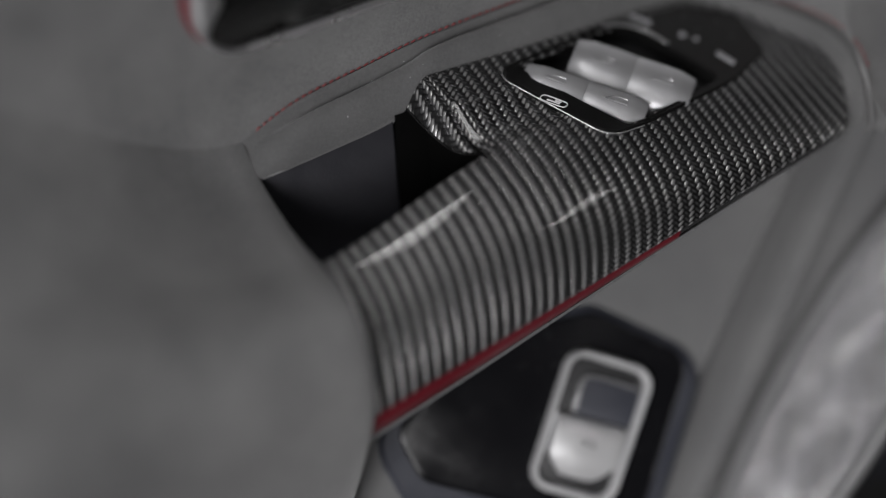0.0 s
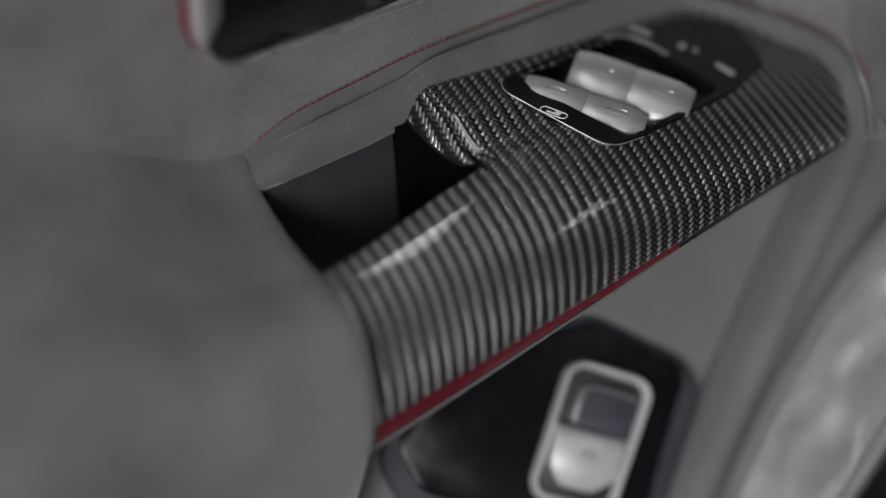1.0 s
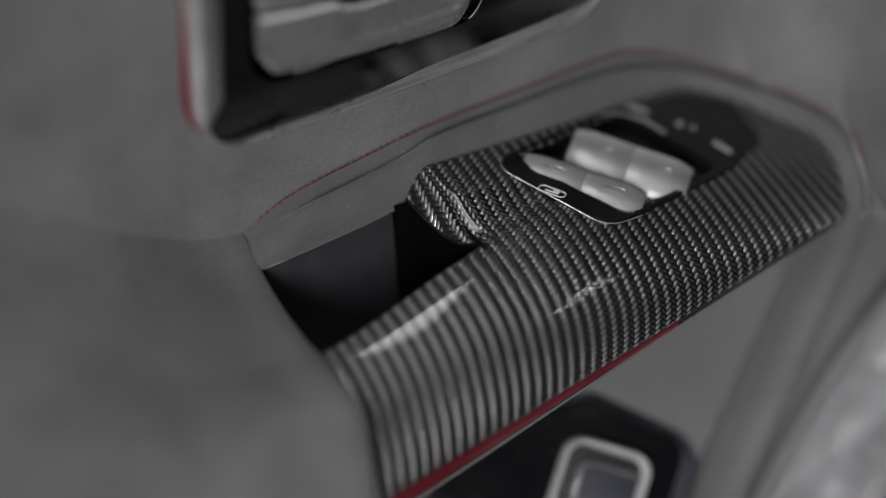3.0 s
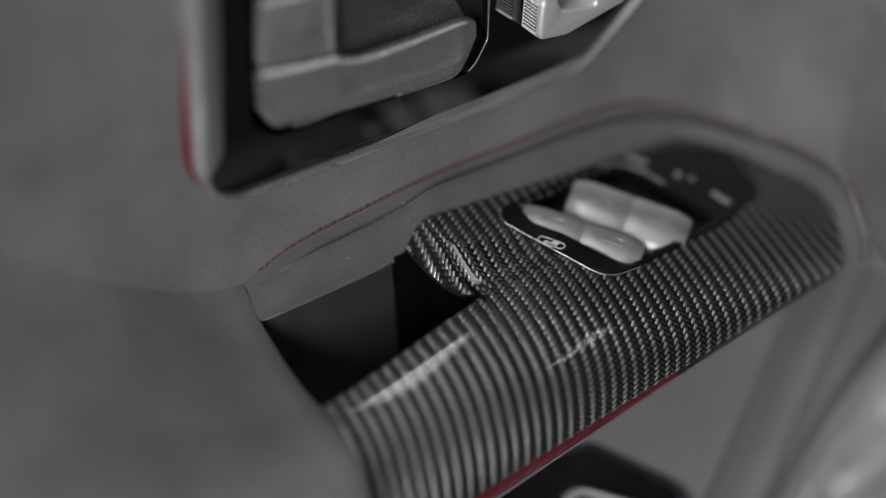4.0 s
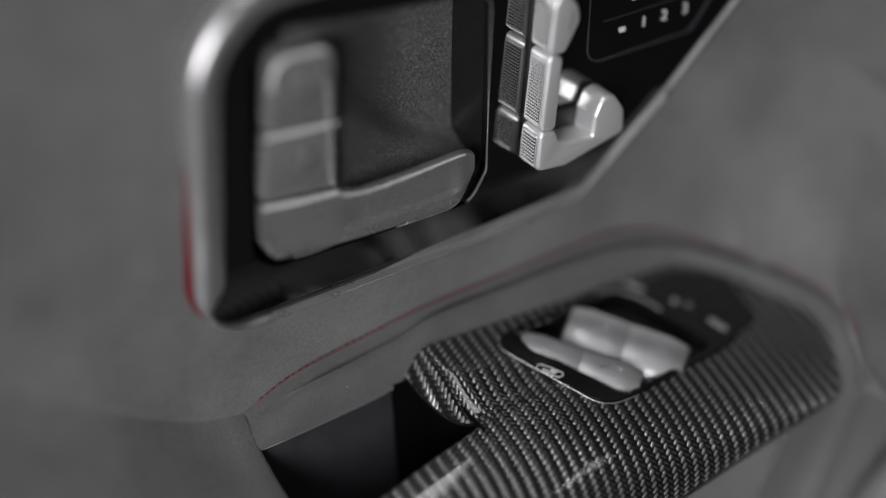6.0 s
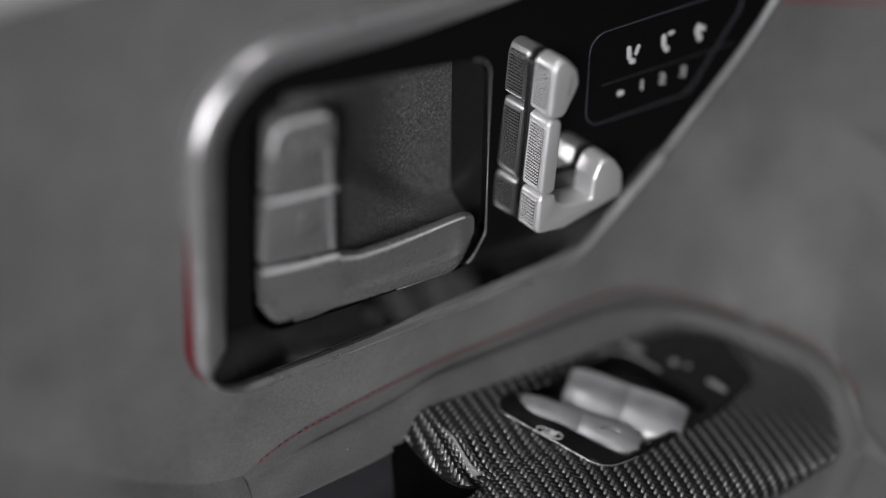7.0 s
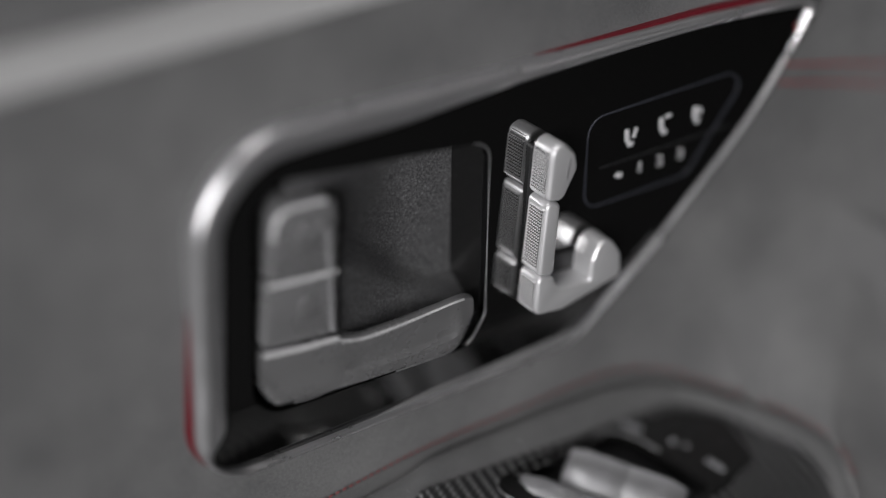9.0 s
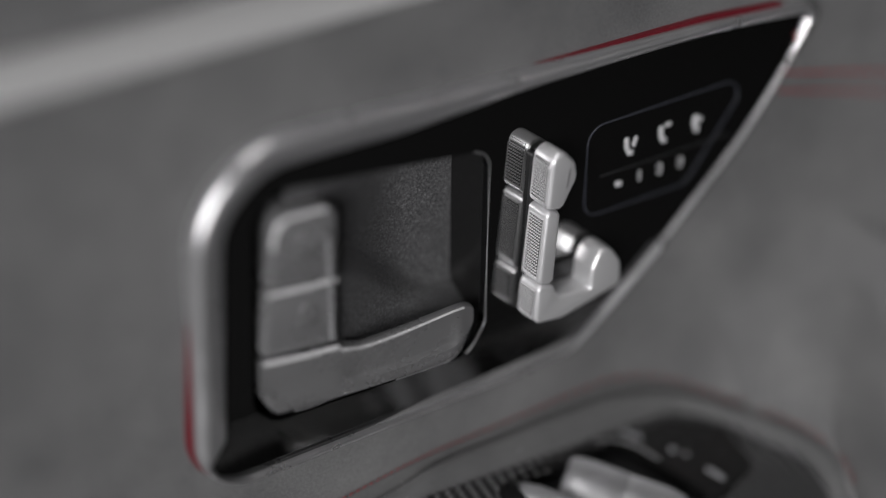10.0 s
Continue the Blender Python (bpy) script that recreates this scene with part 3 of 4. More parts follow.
ACROSS = (0.656, -0.755)
for cx, cy, hw, ln, tl, sl in ((0.0255, -0.0216, 0.0121, 0.0118, 0.02, 0.002), (0.0412, -0.0397, 0.0121, 0.0118, 0.02, 0.002), (0.0478, -0.0207, 0.0120, 0.0182, 0.03, 0.010), (0.0632, -0.0385, 0.0120, 0.0182, 0.03, 0.010)):
    sw = rocker("window_switch", (cx, cy), ACROSS, hw, ln, tl, "satin silver rocker switch with a window symbol", sl, -1 if cy > -0.03 else 1)
    # window symbol: a slanted pane outline pressed into the crown
    r, f = Vector((*ACROSS, 0)).normalized(), Vector((0.755, 0.656, 0))
    c = Vector((cx, cy, 0.0029 if sl > 0.005 else 0.0021)) + f * 0.0012
    pts = [c + r * (a * 0.0042) + f * (b * 0.0013) for a, b in ((-1, -1), (1, -1), (0.9, 1), (-0.3, 1), (-1, -1))]
    bm = bmesh.new()
    tube(bm, [SW @ p for p in pts], 0.00016, 5)
    part("window_symbol", bm, M_GUN, sw)
# added tube that draws the highlight on the far edge of the well
bm = bmesh.new()
tube(bm, spline([SW @ Vector(p) for p in ((0.0600, -0.0026, 0.0012), (0.0680, -0.0048, 0.0012), (0.0745, -0.0110, 0.0012), (0.0790, -0.0205, 0.0012))], 24), 0.00055, 8)
part("well_glint", bm, M_GUN, pack, "highlight strip on the far edge of the switch well")


def plate_bar(m, a, b, width, high, name, parent, material):
    a, b = Vector(a), Vector(b)
    d = (b - a).normalized()
    n = Vector((-d.y, d.x)) * width / 2
    o = fillet([(*(a - n), width * 0.48), (*(b - n), width * 0.48), (*(b + n), width * 0.48), (*(a + n), width * 0.48)], 4)
    return part(name, solid(m, o, high - 0.0004, high, 0.0001), material, parent)


# door symbol in an oval outline, and the mirror controls
oval = fillet([(0.0150, -0.0268, 0.002), (0.0214, -0.0345, 0.002), (0.0246, -0.0335, 0.002), (0.0182, -0.0256, 0.002)], 6)
bm = bmesh.new()
loop = [SW @ Vector((x, y, 0.0011)) for x, y in oval]
tube(bm, loop + loop[:1], 0.00022, 6, caps=False)
part("door_symbol", bm, M_ICON, pack, "white printed door symbol in an oval")
plate_bar(SW, (0.0178, -0.0282), (0.0212, -0.0322), 0.0007, 0.0012, "symbol_bar", pack, M_ICON)
plate_bar(SW, (0.0205, -0.0298), (0.0222, -0.0318), 0.0009, 0.0012, "symbol_bar", pack, M_ICON)
for a, b, w, m in (((0.0740, -0.0012), (0.0795, -0.0086), 0.0026, M_DIMICON), ((0.0945, -0.0315), (0.0978, -0.0395), 0.0028, M_DIMICON), ((0.0866, -0.0172), (0.0884, -0.0195), 0.0034, M_DIMICON), ((0.0905, -0.0215), (0.0922, -0.0232), 0.0020, M_DIMICON)):
    plate_bar(SW, a, b, w, 0.0012, "mirror_button", pack, m)
for x, y in ((0.0946, -0.0093), (0.0946, -0.0184), (0.1054, -0.0168), (0.1060, -0.0264)):
    plate_bar(SW, (x, y + 0.0006), (x, y - 0.0006), 0.0020, 0.0012, "mirror_arrow", pack, M_MATT)

# ---- decor panel ----
decor = thing("decor_panel", (0.03, 0.0, 0.78), "piano black decor panel in a satin chrome frame", "trim panel")
OUT = fillet([(-0.0992, 0.9095, 0.040), (-0.1018, 0.7770, 0.020), (0.0575, 0.7905, 0.026), (0.1000, 0.8285, 0.15), (0.1400, 0.8700, 0.20), (0.1712, 0.9187, 0.006), (0.1100, 0.9186, 0.30), (0.0200, 0.9146, 0.30)], 14)


def evenly(outline, n):
    """A closed outline with n corners at even steps."""
    far = [0.0]
    for k in range(len(outline)):
        far.append(far[-1] + math.dist(outline[k], outline[(k + 1) % len(outline)]))
    out, k = [], 0
    for i in range(n):
        want = far[-1] * i / n
        while far[k + 1] < want:
            k += 1
        w = (want - far[k]) / max(far[k + 1] - far[k], 1e-9)
        a, b = outline[k], outline[(k + 1) % len(outline)]
        out.append((a[0] + (b[0] - a[0]) * w, a[1] + (b[1] - a[1]) * w))
    return out


def band(x, z):
    """Width of the frame: broad at the rear end, slim along the top, a mere line along the foot."""
    if x < -0.080 and z > 0.790:
        return 0.0125
    if z > 0.9045 or (z > 0.85 and x < 0.10):
        return 0.012 if x < -0.02 else 0.012 - 0.090 * (x + 0.02) if x < 0.03 else max(0.0045, 0.0075 - 0.03 * (x - 0.03))
    return 0.0017


OUT = evenly(OUT, 260)
widths = [band(*q) for q in OUT]
for turn_no in range(5):
    widths = [(widths[k - 1] + 2 * widths[k] + widths[(k + 1) % 260]) / 4 for k in range(260)]
spin = 1 if sum(OUT[k - 1][0] * OUT[k][1] - OUT[k][0] * OUT[k - 1][1] for k in range(260)) > 0 else -1
INN = []
for k in range(260):
    along = (Vector(OUT[(k + 1) % 260]) - Vector(OUT[k - 1])).normalized()
    INN.append((OUT[k][0] - spin * along.y * widths[k], OUT[k][1] + spin * along.x * widths[k]))
bm = bmesh.new()
rows = []
for t, h in ((0.0, -1.4), (0.0, 0.0), (0.05, 0.45), (0.16, 0.80), (0.34, 1.0), (0.55, 0.92), (0.78, 0.60), (0.93, 0.20), (1.0, -0.15)):
    row = []
    for a, b in zip(OUT, INN):
        size = min(1.0, max(0.50 if a[1] < 0.80 else 0.12, math.dist(a, b) / 0.0075))
        high = 0.0012 if t == 1.0 else 0.0034 + 0.0038 * h * size
        row.append(Vector((a[0] + (b[0] - a[0]) * t, -high, a[1] + (b[1] - a[1]) * t)))
    rows.append(row)
sheet(bm, rows, close_u=True)
part("frame", bm, M_BEZEL, decor, "satin dark chrome frame")
bm = bmesh.new()
slim = [k for k in range(260) if widths[k] < 0.0030 and OUT[k][1] < 0.83]
tube(bm, [Vector(((OUT[k][0] + INN[k][0]) / 2, -0.0055, (OUT[k][1] + INN[k][1]) / 2)) for k in slim], 0.0006, 8)
part("frame_line", bm, M_BEZEL, decor, "fine polished line along the foot of the frame")
CUP = fillet([(-0.0755, 0.8905, 0.014), (-0.0790, 0.7990, 0.012), (0.0105, 0.8030, 0.016), (0.0175, 0.8160, 0.006), (0.0168, 0.8872, 0.007)], 8)
part("black_face", pierced(FACE, grow(INN, 0.0003), CUP, -0.001, 0.0030, 0.0004), M_PIANO, decor, "mirror-gloss black face")
PIPE = fillet([(-0.0965, 0.9000, 0.040), (-0.1058, 0.7765, 0.022), (0.0570, 0.7915, 0.024), (0.0980, 0.8290, 0.10), (0.1580, 0.9203, 0.006), (0.1150, 0.9209, 0.20), (0.0400, 0.9158, 0.30)], 14)
bm = bmesh.new()
rings(bm, FACE, [(PIPE, -0.003), (PIPE, 0.0008), (grow(PIPE, -0.0006), 0.0018), (grow(PIPE, -0.003), 0.0018)], False, False)
part("piping", bm, M_RED, decor, "red edge piping")
part("inlay_mark", solid(FACE @ Matrix.Translation((0.1575, 0.9030, 0)), fillet([(-0.0006, 0.004, 0.0003), (0.0020, -0.004, 0.0003), (0.0032, -0.004, 0.0003), (0.0006, 0.004, 0.0003)], 3), 0.002, 0.0032, 0.0001), M_THREAD, decor)

# ---- inner door handle ----
handle = thing("inside_latch", (-0.03, -0.003, 0.80), "grey satin inner door handle in a dark grained cup", "door handle")
bm = bmesh.new()
deep = [((x + 0.03) * 0.96 - 0.032, (z - 0.845) * 0.84 + 0.846) for x, z in CUP]
levels = [(grow(CUP, 0.0004), 0.0025), (CUP, -0.002)]
for t in (0.25, 0.5, 0.75, 1.0):
    levels.append(([(a[0] + (b[0] - a[0]) * t, a[1] + (b[1] - a[1]) * t) for a, b in zip(CUP, deep)], -0.002 - 0.021 * math.sin(t * math.pi / 2)))
levels.append(([(a[0] * 0.7 - 0.009, a[1] * 0.7 + 0.2535) for a in deep], -0.0255))
rings(bm, FACE, levels, False, True)
part("handle_cup", bm, M_PLATE, handle, "black cup behind the handle")
# grained lining with a hollow running from the lock block down to the handle's end
bm = bmesh.new()
rows = []
for k in range(30):
    u = k / 29
    x = -0.062 + u * 0.0890
    row = []
    for j in range(30):
        v = j / 29
        z = 0.800 + v * 0.0905
        fold = 0.862 - 0.036 * smooth01((u - 0.10) / 0.8)
        d = 0.0035 + 0.0155 * smooth01((u - 0.05) / 0.6) - 0.012 * smooth01((fold - z) / 0.011) * (0.4 + 0.6 * u)
        row.append(Vector((x, d, z)))
    rows.append(row)
sheet(bm, rows)
M_GRAIN = shader("grained_lining", (0.05, 0.05, 0.052), 0.34)
pores = noise_out(M_GRAIN, 1300.0, 2.0, 0.7)
set_in(M_GRAIN, "Base Color", ramp(M_GRAIN, pores, [(0.35, (0.036, 0.036, 0.037)), (0.62, (0.105, 0.105, 0.108)), (0.74, (0.20, 0.20, 0.204))]))
bump(M_GRAIN, pores, 0.7, 0.0004)
part("cup_lining", bm, M_GRAIN, handle, "dark grained concave lining")
# thin bright tube painted in as the highlight of the gloss cup edge
bm = bmesh.new()
tube(bm, [Vector((x, -0.0031, z)) for x, z in CUP[22:45]], 0.0003, 6)
part("cup_edge_glint", bm, M_BEZEL, handle, "fine highlight line on the cup edge")
# lock block: two keys above the foot of the handle
def key(name, corners, high, material, label=""):
    return part(name, solid(FACE, fillet(corners, 7), -0.010, high, 0.0015), material, handle, label)


key("unlock_key", [(-0.0690, 0.8815, 0.008), (-0.0722, 0.8535, 0.0016), (-0.0455, 0.8530, 0.0016), (-0.0458, 0.8815, 0.005)], 0.0050, M_KEY, "grey key with an open lock symbol")
key("lock_key", [(-0.0723, 0.8523, 0.0016), (-0.0750, 0.8280, 0.0016), (-0.0455, 0.8268, 0.0016), (-0.0455, 0.8518, 0.0016)], 0.0050, M_KEY, "grey key with a closed lock symbol")
# added bars stand for the light that the key bevels reflect
for name, path in (("key_glint", [(-0.0726, -0.0050, 0.8528), (-0.0600, -0.0055, 0.8526), (-0.0462, -0.0052, 0.8524)]), ("key_glint", [(-0.0754, -0.0058, 0.8268), (-0.0620, -0.0072, 0.8266), (-0.0470, -0.0074, 0.8264)]), ("key_glint", [(-0.0702, -0.0050, 0.8700), (-0.0691, -0.0051, 0.8765), (-0.0656, -0.0051, 0.8800), (-0.0600, -0.0051, 0.8806), (-0.0500, -0.0050, 0.8806)])):
    bm = bmesh.new()
    tube(bm, spline(path, 16), 0.0009, 8)
    part(name, bm, M_GLINT, handle, "highlight strip on a key bevel")
bm = bmesh.new()
tube(bm, spline([(-0.0545, -0.0046, 0.8690), (-0.0520, -0.0048, 0.8725), (-0.0495, -0.0050, 0.8700), (-0.0490, -0.0050, 0.8560), (-0.0487, -0.0050, 0.8420), (-0.0484, -0.0050, 0.8290)], 40), 0.0016, 10, 0.6)
part("key_ridge", bm, M_KEY, handle, "soft raised ridge beside the keys")
for zc, w in ((0.8665, 0.0042), (0.8395, 0.0036)):
    bm = bmesh.new()
    tube(bm, [Vector((-0.0575 + w * math.cos(a) * 0.8, -0.0052, zc + 0.002 + w * math.sin(a))) for a in [math.pi * s / 8 for s in range(9)]], 0.0005, 6)
    part("lock_symbol", bm, M_GUN, handle)
    part("lock_symbol", solid(FACE, fillet([(-0.0615, zc - 0.0035, 0.001), (-0.0535, zc - 0.0035, 0.001), (-0.0535, zc + 0.0015, 0.001), (-0.0615, zc + 0.0015, 0.001)], 3), 0.0044, 0.0053, 0.0003), M_GUN, handle)
bm = bmesh.new()
rows = []
for k in range(90):
    u = k / 89
    x = -0.0752 + u * 0.0862
    tip = max(0.0, (u - 0.86) / 0.14)
    lever = smooth01((x + 0.050) / 0.014)
    groove = lever * (1 - smooth01(tip * 1.6))
    ease = smooth01((x + 0.066) / 0.050)
    top = 0.8262 - 0.0016 * lever * (1 - u) * 2 + 0.0020 * smooth01((u - 0.45) / 0.55) - 0.0030 * tip ** 3
    low = 0.8035 + 0.0015 * u + 0.0110 * tip ** 2.2 + 0.0070 * max(0.0, 1 - u / 0.075) ** 2
    out = -0.0062 - 0.0020 * math.sin(math.pi * min(1, u)) + 0.0012 * smooth01((u - 0.9) / 0.1)
    brow = top - 0.0020
    belly = low + (top - low) * 0.30
    row = [Vector((x, 0.008 - 0.0105 * lever, top - 0.001)), Vector((x, out + 0.0026 + 0.0008 * lever, top)), Vector((x, out + 0.0012, top)), Vector((x, out + 0.0003, top - 0.0007)), Vector((x, out, brow - 0.0008)),
           Vector((x, out + 0.0016 * groove, (brow + belly) / 2 + 0.001)), Vector((x, out + 0.0018 * groove, belly + 0.0012)), Vector((x, out - 0.0004 * (1 - tip), belly)), *[Vector((x, out + 0.0032 * (1 - math.cos(a)), low + 0.0036 * (1 - math.sin(a)))) for a in (0.0, 0.35, 0.7, 1.05, 1.35)], Vector((x, 0.008 - 0.0105 * ease, low + 0.0004))]
    rows.append(row)
brow_line = [r[3] + Vector((0.0, 0.0003, -0.0002)) for r in rows[30:86:2]]
rim = [r[11] + Vector((0.0, -0.0002, -0.0002)) for r in rows[54:89:2]]
v = sheet(bm, rows)
bm.faces.new(v[-1])
bm.faces.new(v[0][::-1])
lever = part("handle_lever", bm, M_GUN, handle, "satin grey pull lever")
bm = bmesh.new()
tube(bm, rim, 0.00028, 6)
part("lever_edge", bm, M_BEZEL, lever, "thin bright edge")
# pale tube paints the overhead highlight along the upper edge
bm = bmesh.new()
tube(bm, brow_line, 0.0007, 8, 0.7)
part("lever_brow_glint", bm, M_GLINT, lever, "highlight line on the upper edge of the lever")

# ---- seat adjuster ----
seat = thing("seat_adjuster", (0.045, -0.004, 0.815), "satin silver seat-shaped adjuster with knurled grips", "seat control")
BACKY, FRONTY = 0.0045, 0.0165


def block(name, corners, label="", front=FRONTY, parent=None):
    o = fillet(corners, 7)
    bm = bmesh.new()
    rings(bm, FACE, [(grow(o, -0.0006), BACKY), (o, BACKY + 0.0006), (o, front - 0.0018), (grow(o, -0.0004), front - 0.0007), (grow(o, -0.0009), front - 0.0002), (grow(o, -0.0015), front)])
    return part(name, bm, M_SILVER, parent or seat, label)


head = block("headrest", [(0.0348, 0.8846, 0.0040), (0.0336, 0.8645, 0.0023), (0.0406, 0.8630, 0.0035), (0.0468, 0.8752, 0.0060), (0.0455, 0.8812, 0.0040), (0.0400, 0.8868, 0.0034)], "knurled headrest key")
back = block("backrest", [(0.0336, 0.8640, 0.0023), (0.0316, 0.8342, 0.0023), (0.0388, 0.8327, 0.0023), (0.0402, 0.8626, 0.0023)], "knurled backrest key")
base = block("cushion", [(0.0316, 0.8338, 0.0023), (0.0310, 0.8172, 0.0030), (0.0440, 0.8166, 0.0040), (0.0706, 0.8246, 0.0030), (0.0698, 0.8345, 0.0060), (0.0650, 0.8416, 0.0060), (0.0588, 0.8414, 0.0050), (0.0560, 0.8345, 0.0030), (0.0554, 0.8264, 0.0010), (0.0410, 0.8270, 0.0030), (0.0388, 0.8326, 0.0018)], "cushion key with a raised knee")


def knurl(parent, lower, upper, count, wrap=0):
    """Rows of small pyramids on the side that faces the rear, over a corner at the top where wrap is set."""
    bm = bmesh.new()
    (xa, za), (xb, zb) = lower, upper
    places = []
    for k in range(count):
        t = k / (count - 1)
        places.append((Vector((xa + (xb - xa) * t, 0, za + (zb - za) * t)), Vector((-(zb - za), 0, xb - xa)).normalized()))
    for k in range(wrap):
        a = (k + 1) / wrap
        ang = a * 1.25
        places.append((Vector((xb + 0.0006 + 0.0026 * (1 - math.cos(ang)) + 0.0030 * max(0, a - 0.4), 0, zb + 0.0012 + 0.0030 * math.sin(ang))), Vector((-math.cos(ang), 0, math.sin(ang)))))
    step = 0.00118
    for p, n in places:
        along = Vector((n.z, 0, -n.x))
        for j in range(7):
            c = p + Vector((0, -(BACKY + 0.0024 + j * step), 0))
            h = 0.00042
            tip = bm.verts.new(c + n * 0.00095)
            ring = [bm.verts.new(c + along * sa * h + Vector((0, sb * h, 0)) - n * 0.0002) for sa, sb in ((-1, -1), (1, -1), (1, 1), (-1, 1))]
            for q in range(4):
                bm.faces.new((ring[q - 1], ring[q], tip))
    ob = part("knurling", bm, M_KNURL, parent, "fine bright knurled grip", smooth=False)
    ob["kind"] = "stuff"
    # dark sheet added between the points, painting the shade of the gaps
    bm = bmesh.new()
    sheet(bm, [[p + n * 0.00016 + Vector((0, -(BACKY + 0.0018 + w), 0)) for w in (0.0, 0.0083)] for p, n in places])
    part("grip_gap_shade", bm, M_GAP_SHADE, parent, "dark sheet shading the gaps of the knurled grip")
    # sunken border of the grip
    bm = bmesh.new()
    n = places[0][1]
    mid_p = (places[0][0] + places[count - 1][0]) / 2
    up = (places[count - 1][0] - places[0][0])
    ln = up.length / 2 + 0.0009
    m = frame_of(mid_p + Vector((0, -(BACKY + 0.0024 + 3 * step), 0)) + n * 0.00006, up, Vector((0, -1, 0)))
    o = fillet([(-ln, -0.0047, 0.0006), (ln, -0.0047, 0.0006), (ln, 0.0047, 0.0006), (-ln, 0.0047, 0.0006)], 3)
    loop = [m @ Vector((x, y, 0)) for x, y in o]
    tube(bm, loop + loop[:1], 0.00022, 5, caps=False)
    part("grip_border", bm, M_SILVER, parent)


knurl(head, (0.03342, 0.8670), (0.03430, 0.8810), 12, 5)
knurl(back, (0.03178, 0.8368), (0.03338, 0.8602), 20)
knurl(base, (0.03070, 0.8202), (0.03120, 0.8310), 9)
part("marking", solid(FACE, fillet([(0.0412, 0.8720, 0.0003), (0.0421, 0.8720, 0.0003), (0.0433, 0.8797, 0.0003), (0.0424, 0.8797, 0.0003)], 2), FRONTY - 0.0003, FRONTY + 0.0001, 0.0001), M_BEZEL, head)
bm = bmesh.new()
rings(bm, FACE, [(fillet([(0.0345, 0.8825, 0.002), (0.0325, 0.822, 0.002), (0.060, 0.828, 0.002), (0.060, 0.834, 0.002), (0.041, 0.834, 0.002), (0.043, 0.8825, 0.002)], 4), h) for h in (0.002, 0.0052)])
part("stem", bm, M_MATT, seat)

# ---- memory keys ----
memory = thing("memory_keys", (0.098, -0.003, 0.855), "gloss black memory keys with printed symbols", "button panel")
MEMO = fillet([(0.0600, 0.8862, 0.008), (0.0604, 0.8490, 0.006), (0.1090, 0.8528, 0.006), (0.1375, 0.8932, 0.006)], 7)
bm = bmesh.new()
loop = [Vector((x, -0.0031, z)) for x, z in MEMO]
tube(bm, loop + loop[:1], 0.00035, 6, caps=False)
part("key_gap", bm, M_NAVY, memory, "fine gap round the keys")
part("key_pad", solid(FACE, grow(MEMO, -0.0006), 0.0020, 0.0033, 0.0004), M_PIANO, memory)
bm = bmesh.new()
tube(bm, [Vector((0.0665, -0.0034, 0.8653)), Vector((0.1290, -0.0034, 0.8700))], 0.0003, 6)
part("divider", bm, M_MATT, memory)


def glyph(shape, x, z, s, material=M_ICON):
    for (xa, za, xb, zb, w) in shape:
        plate_bar(FACE, (x + xa * s, z + za * s), (x + xb * s, z + zb * s), w * s, 0.0036, "key_symbol", memory, material)


SEAT_HOT = [(-0.9, 1.5, -0.6, -0.9, 0.8), (-0.6, -1.2, 0.6, -1.2, 0.9), (0.5, -0.3, 1.1, 1.4, 0.55)]
SEAT_AIR = [(-0.8, 1.4, -0.6, -0.9, 0.8), (-0.6, -1.2, 0.5, -1.2, 1.0), (0.0, 1.3, 1.2, 1.5, 0.6)]
SEAT_MSG = [(-0.4, 1.5, -0.5, -0.6, 1.0), (-0.5, -1.1, 0.5, -1.0, 1.1), (0.6, 1.0, 0.5, 0.0, 0.7)]
for shape, x, z in ((SEAT_HOT, 0.0800, 0.8753), (SEAT_AIR, 0.0960, 0.8770), (SEAT_MSG, 0.1117, 0.8780)):
    glyph(shape, x, z, 0.0024)
glyph([(-0.5, -0.7, -0.5, 0.7, 0.9), (0.4, -0.7, 0.4, 0.7, 0.9)], 0.0757, 0.8603, 0.0016)


def lettering(text, x, z, size, parent):
    data = bpy.data.curves.new("digit", "FONT")
    data.body, data.size, data.align_x, data.align_y, data.extrude = text, size, "CENTER", "CENTER", 0.0001
    tmp = bpy.data.objects.new("digit", data)
    scene.collection.objects.link(tmp)
    me = bpy.data.meshes.new_from_object(tmp)
    bpy.data.objects.remove(tmp)
    me.transform(FACE @ Matrix.Translation((x, z, 0.0036)))
    me.materials.clear()
    me.materials.append(M_ICON)
    ob = new("digit", me)
    ob.parent = parent
    ob.matrix_parent_inverse = base_of(parent).inverted()


for text, x, z in (("1", 0.0855, 0.8613), ("2", 0.0951, 0.8620), ("3", 0.1050, 0.8628)):
    lettering(text, x, z, 0.0062, memory)
plate_bar(FACE, (0.1075, 0.8545), (0.1085, 0.8551), 0.0016, 0.0033, "indicator", memory, M_DIMICON)

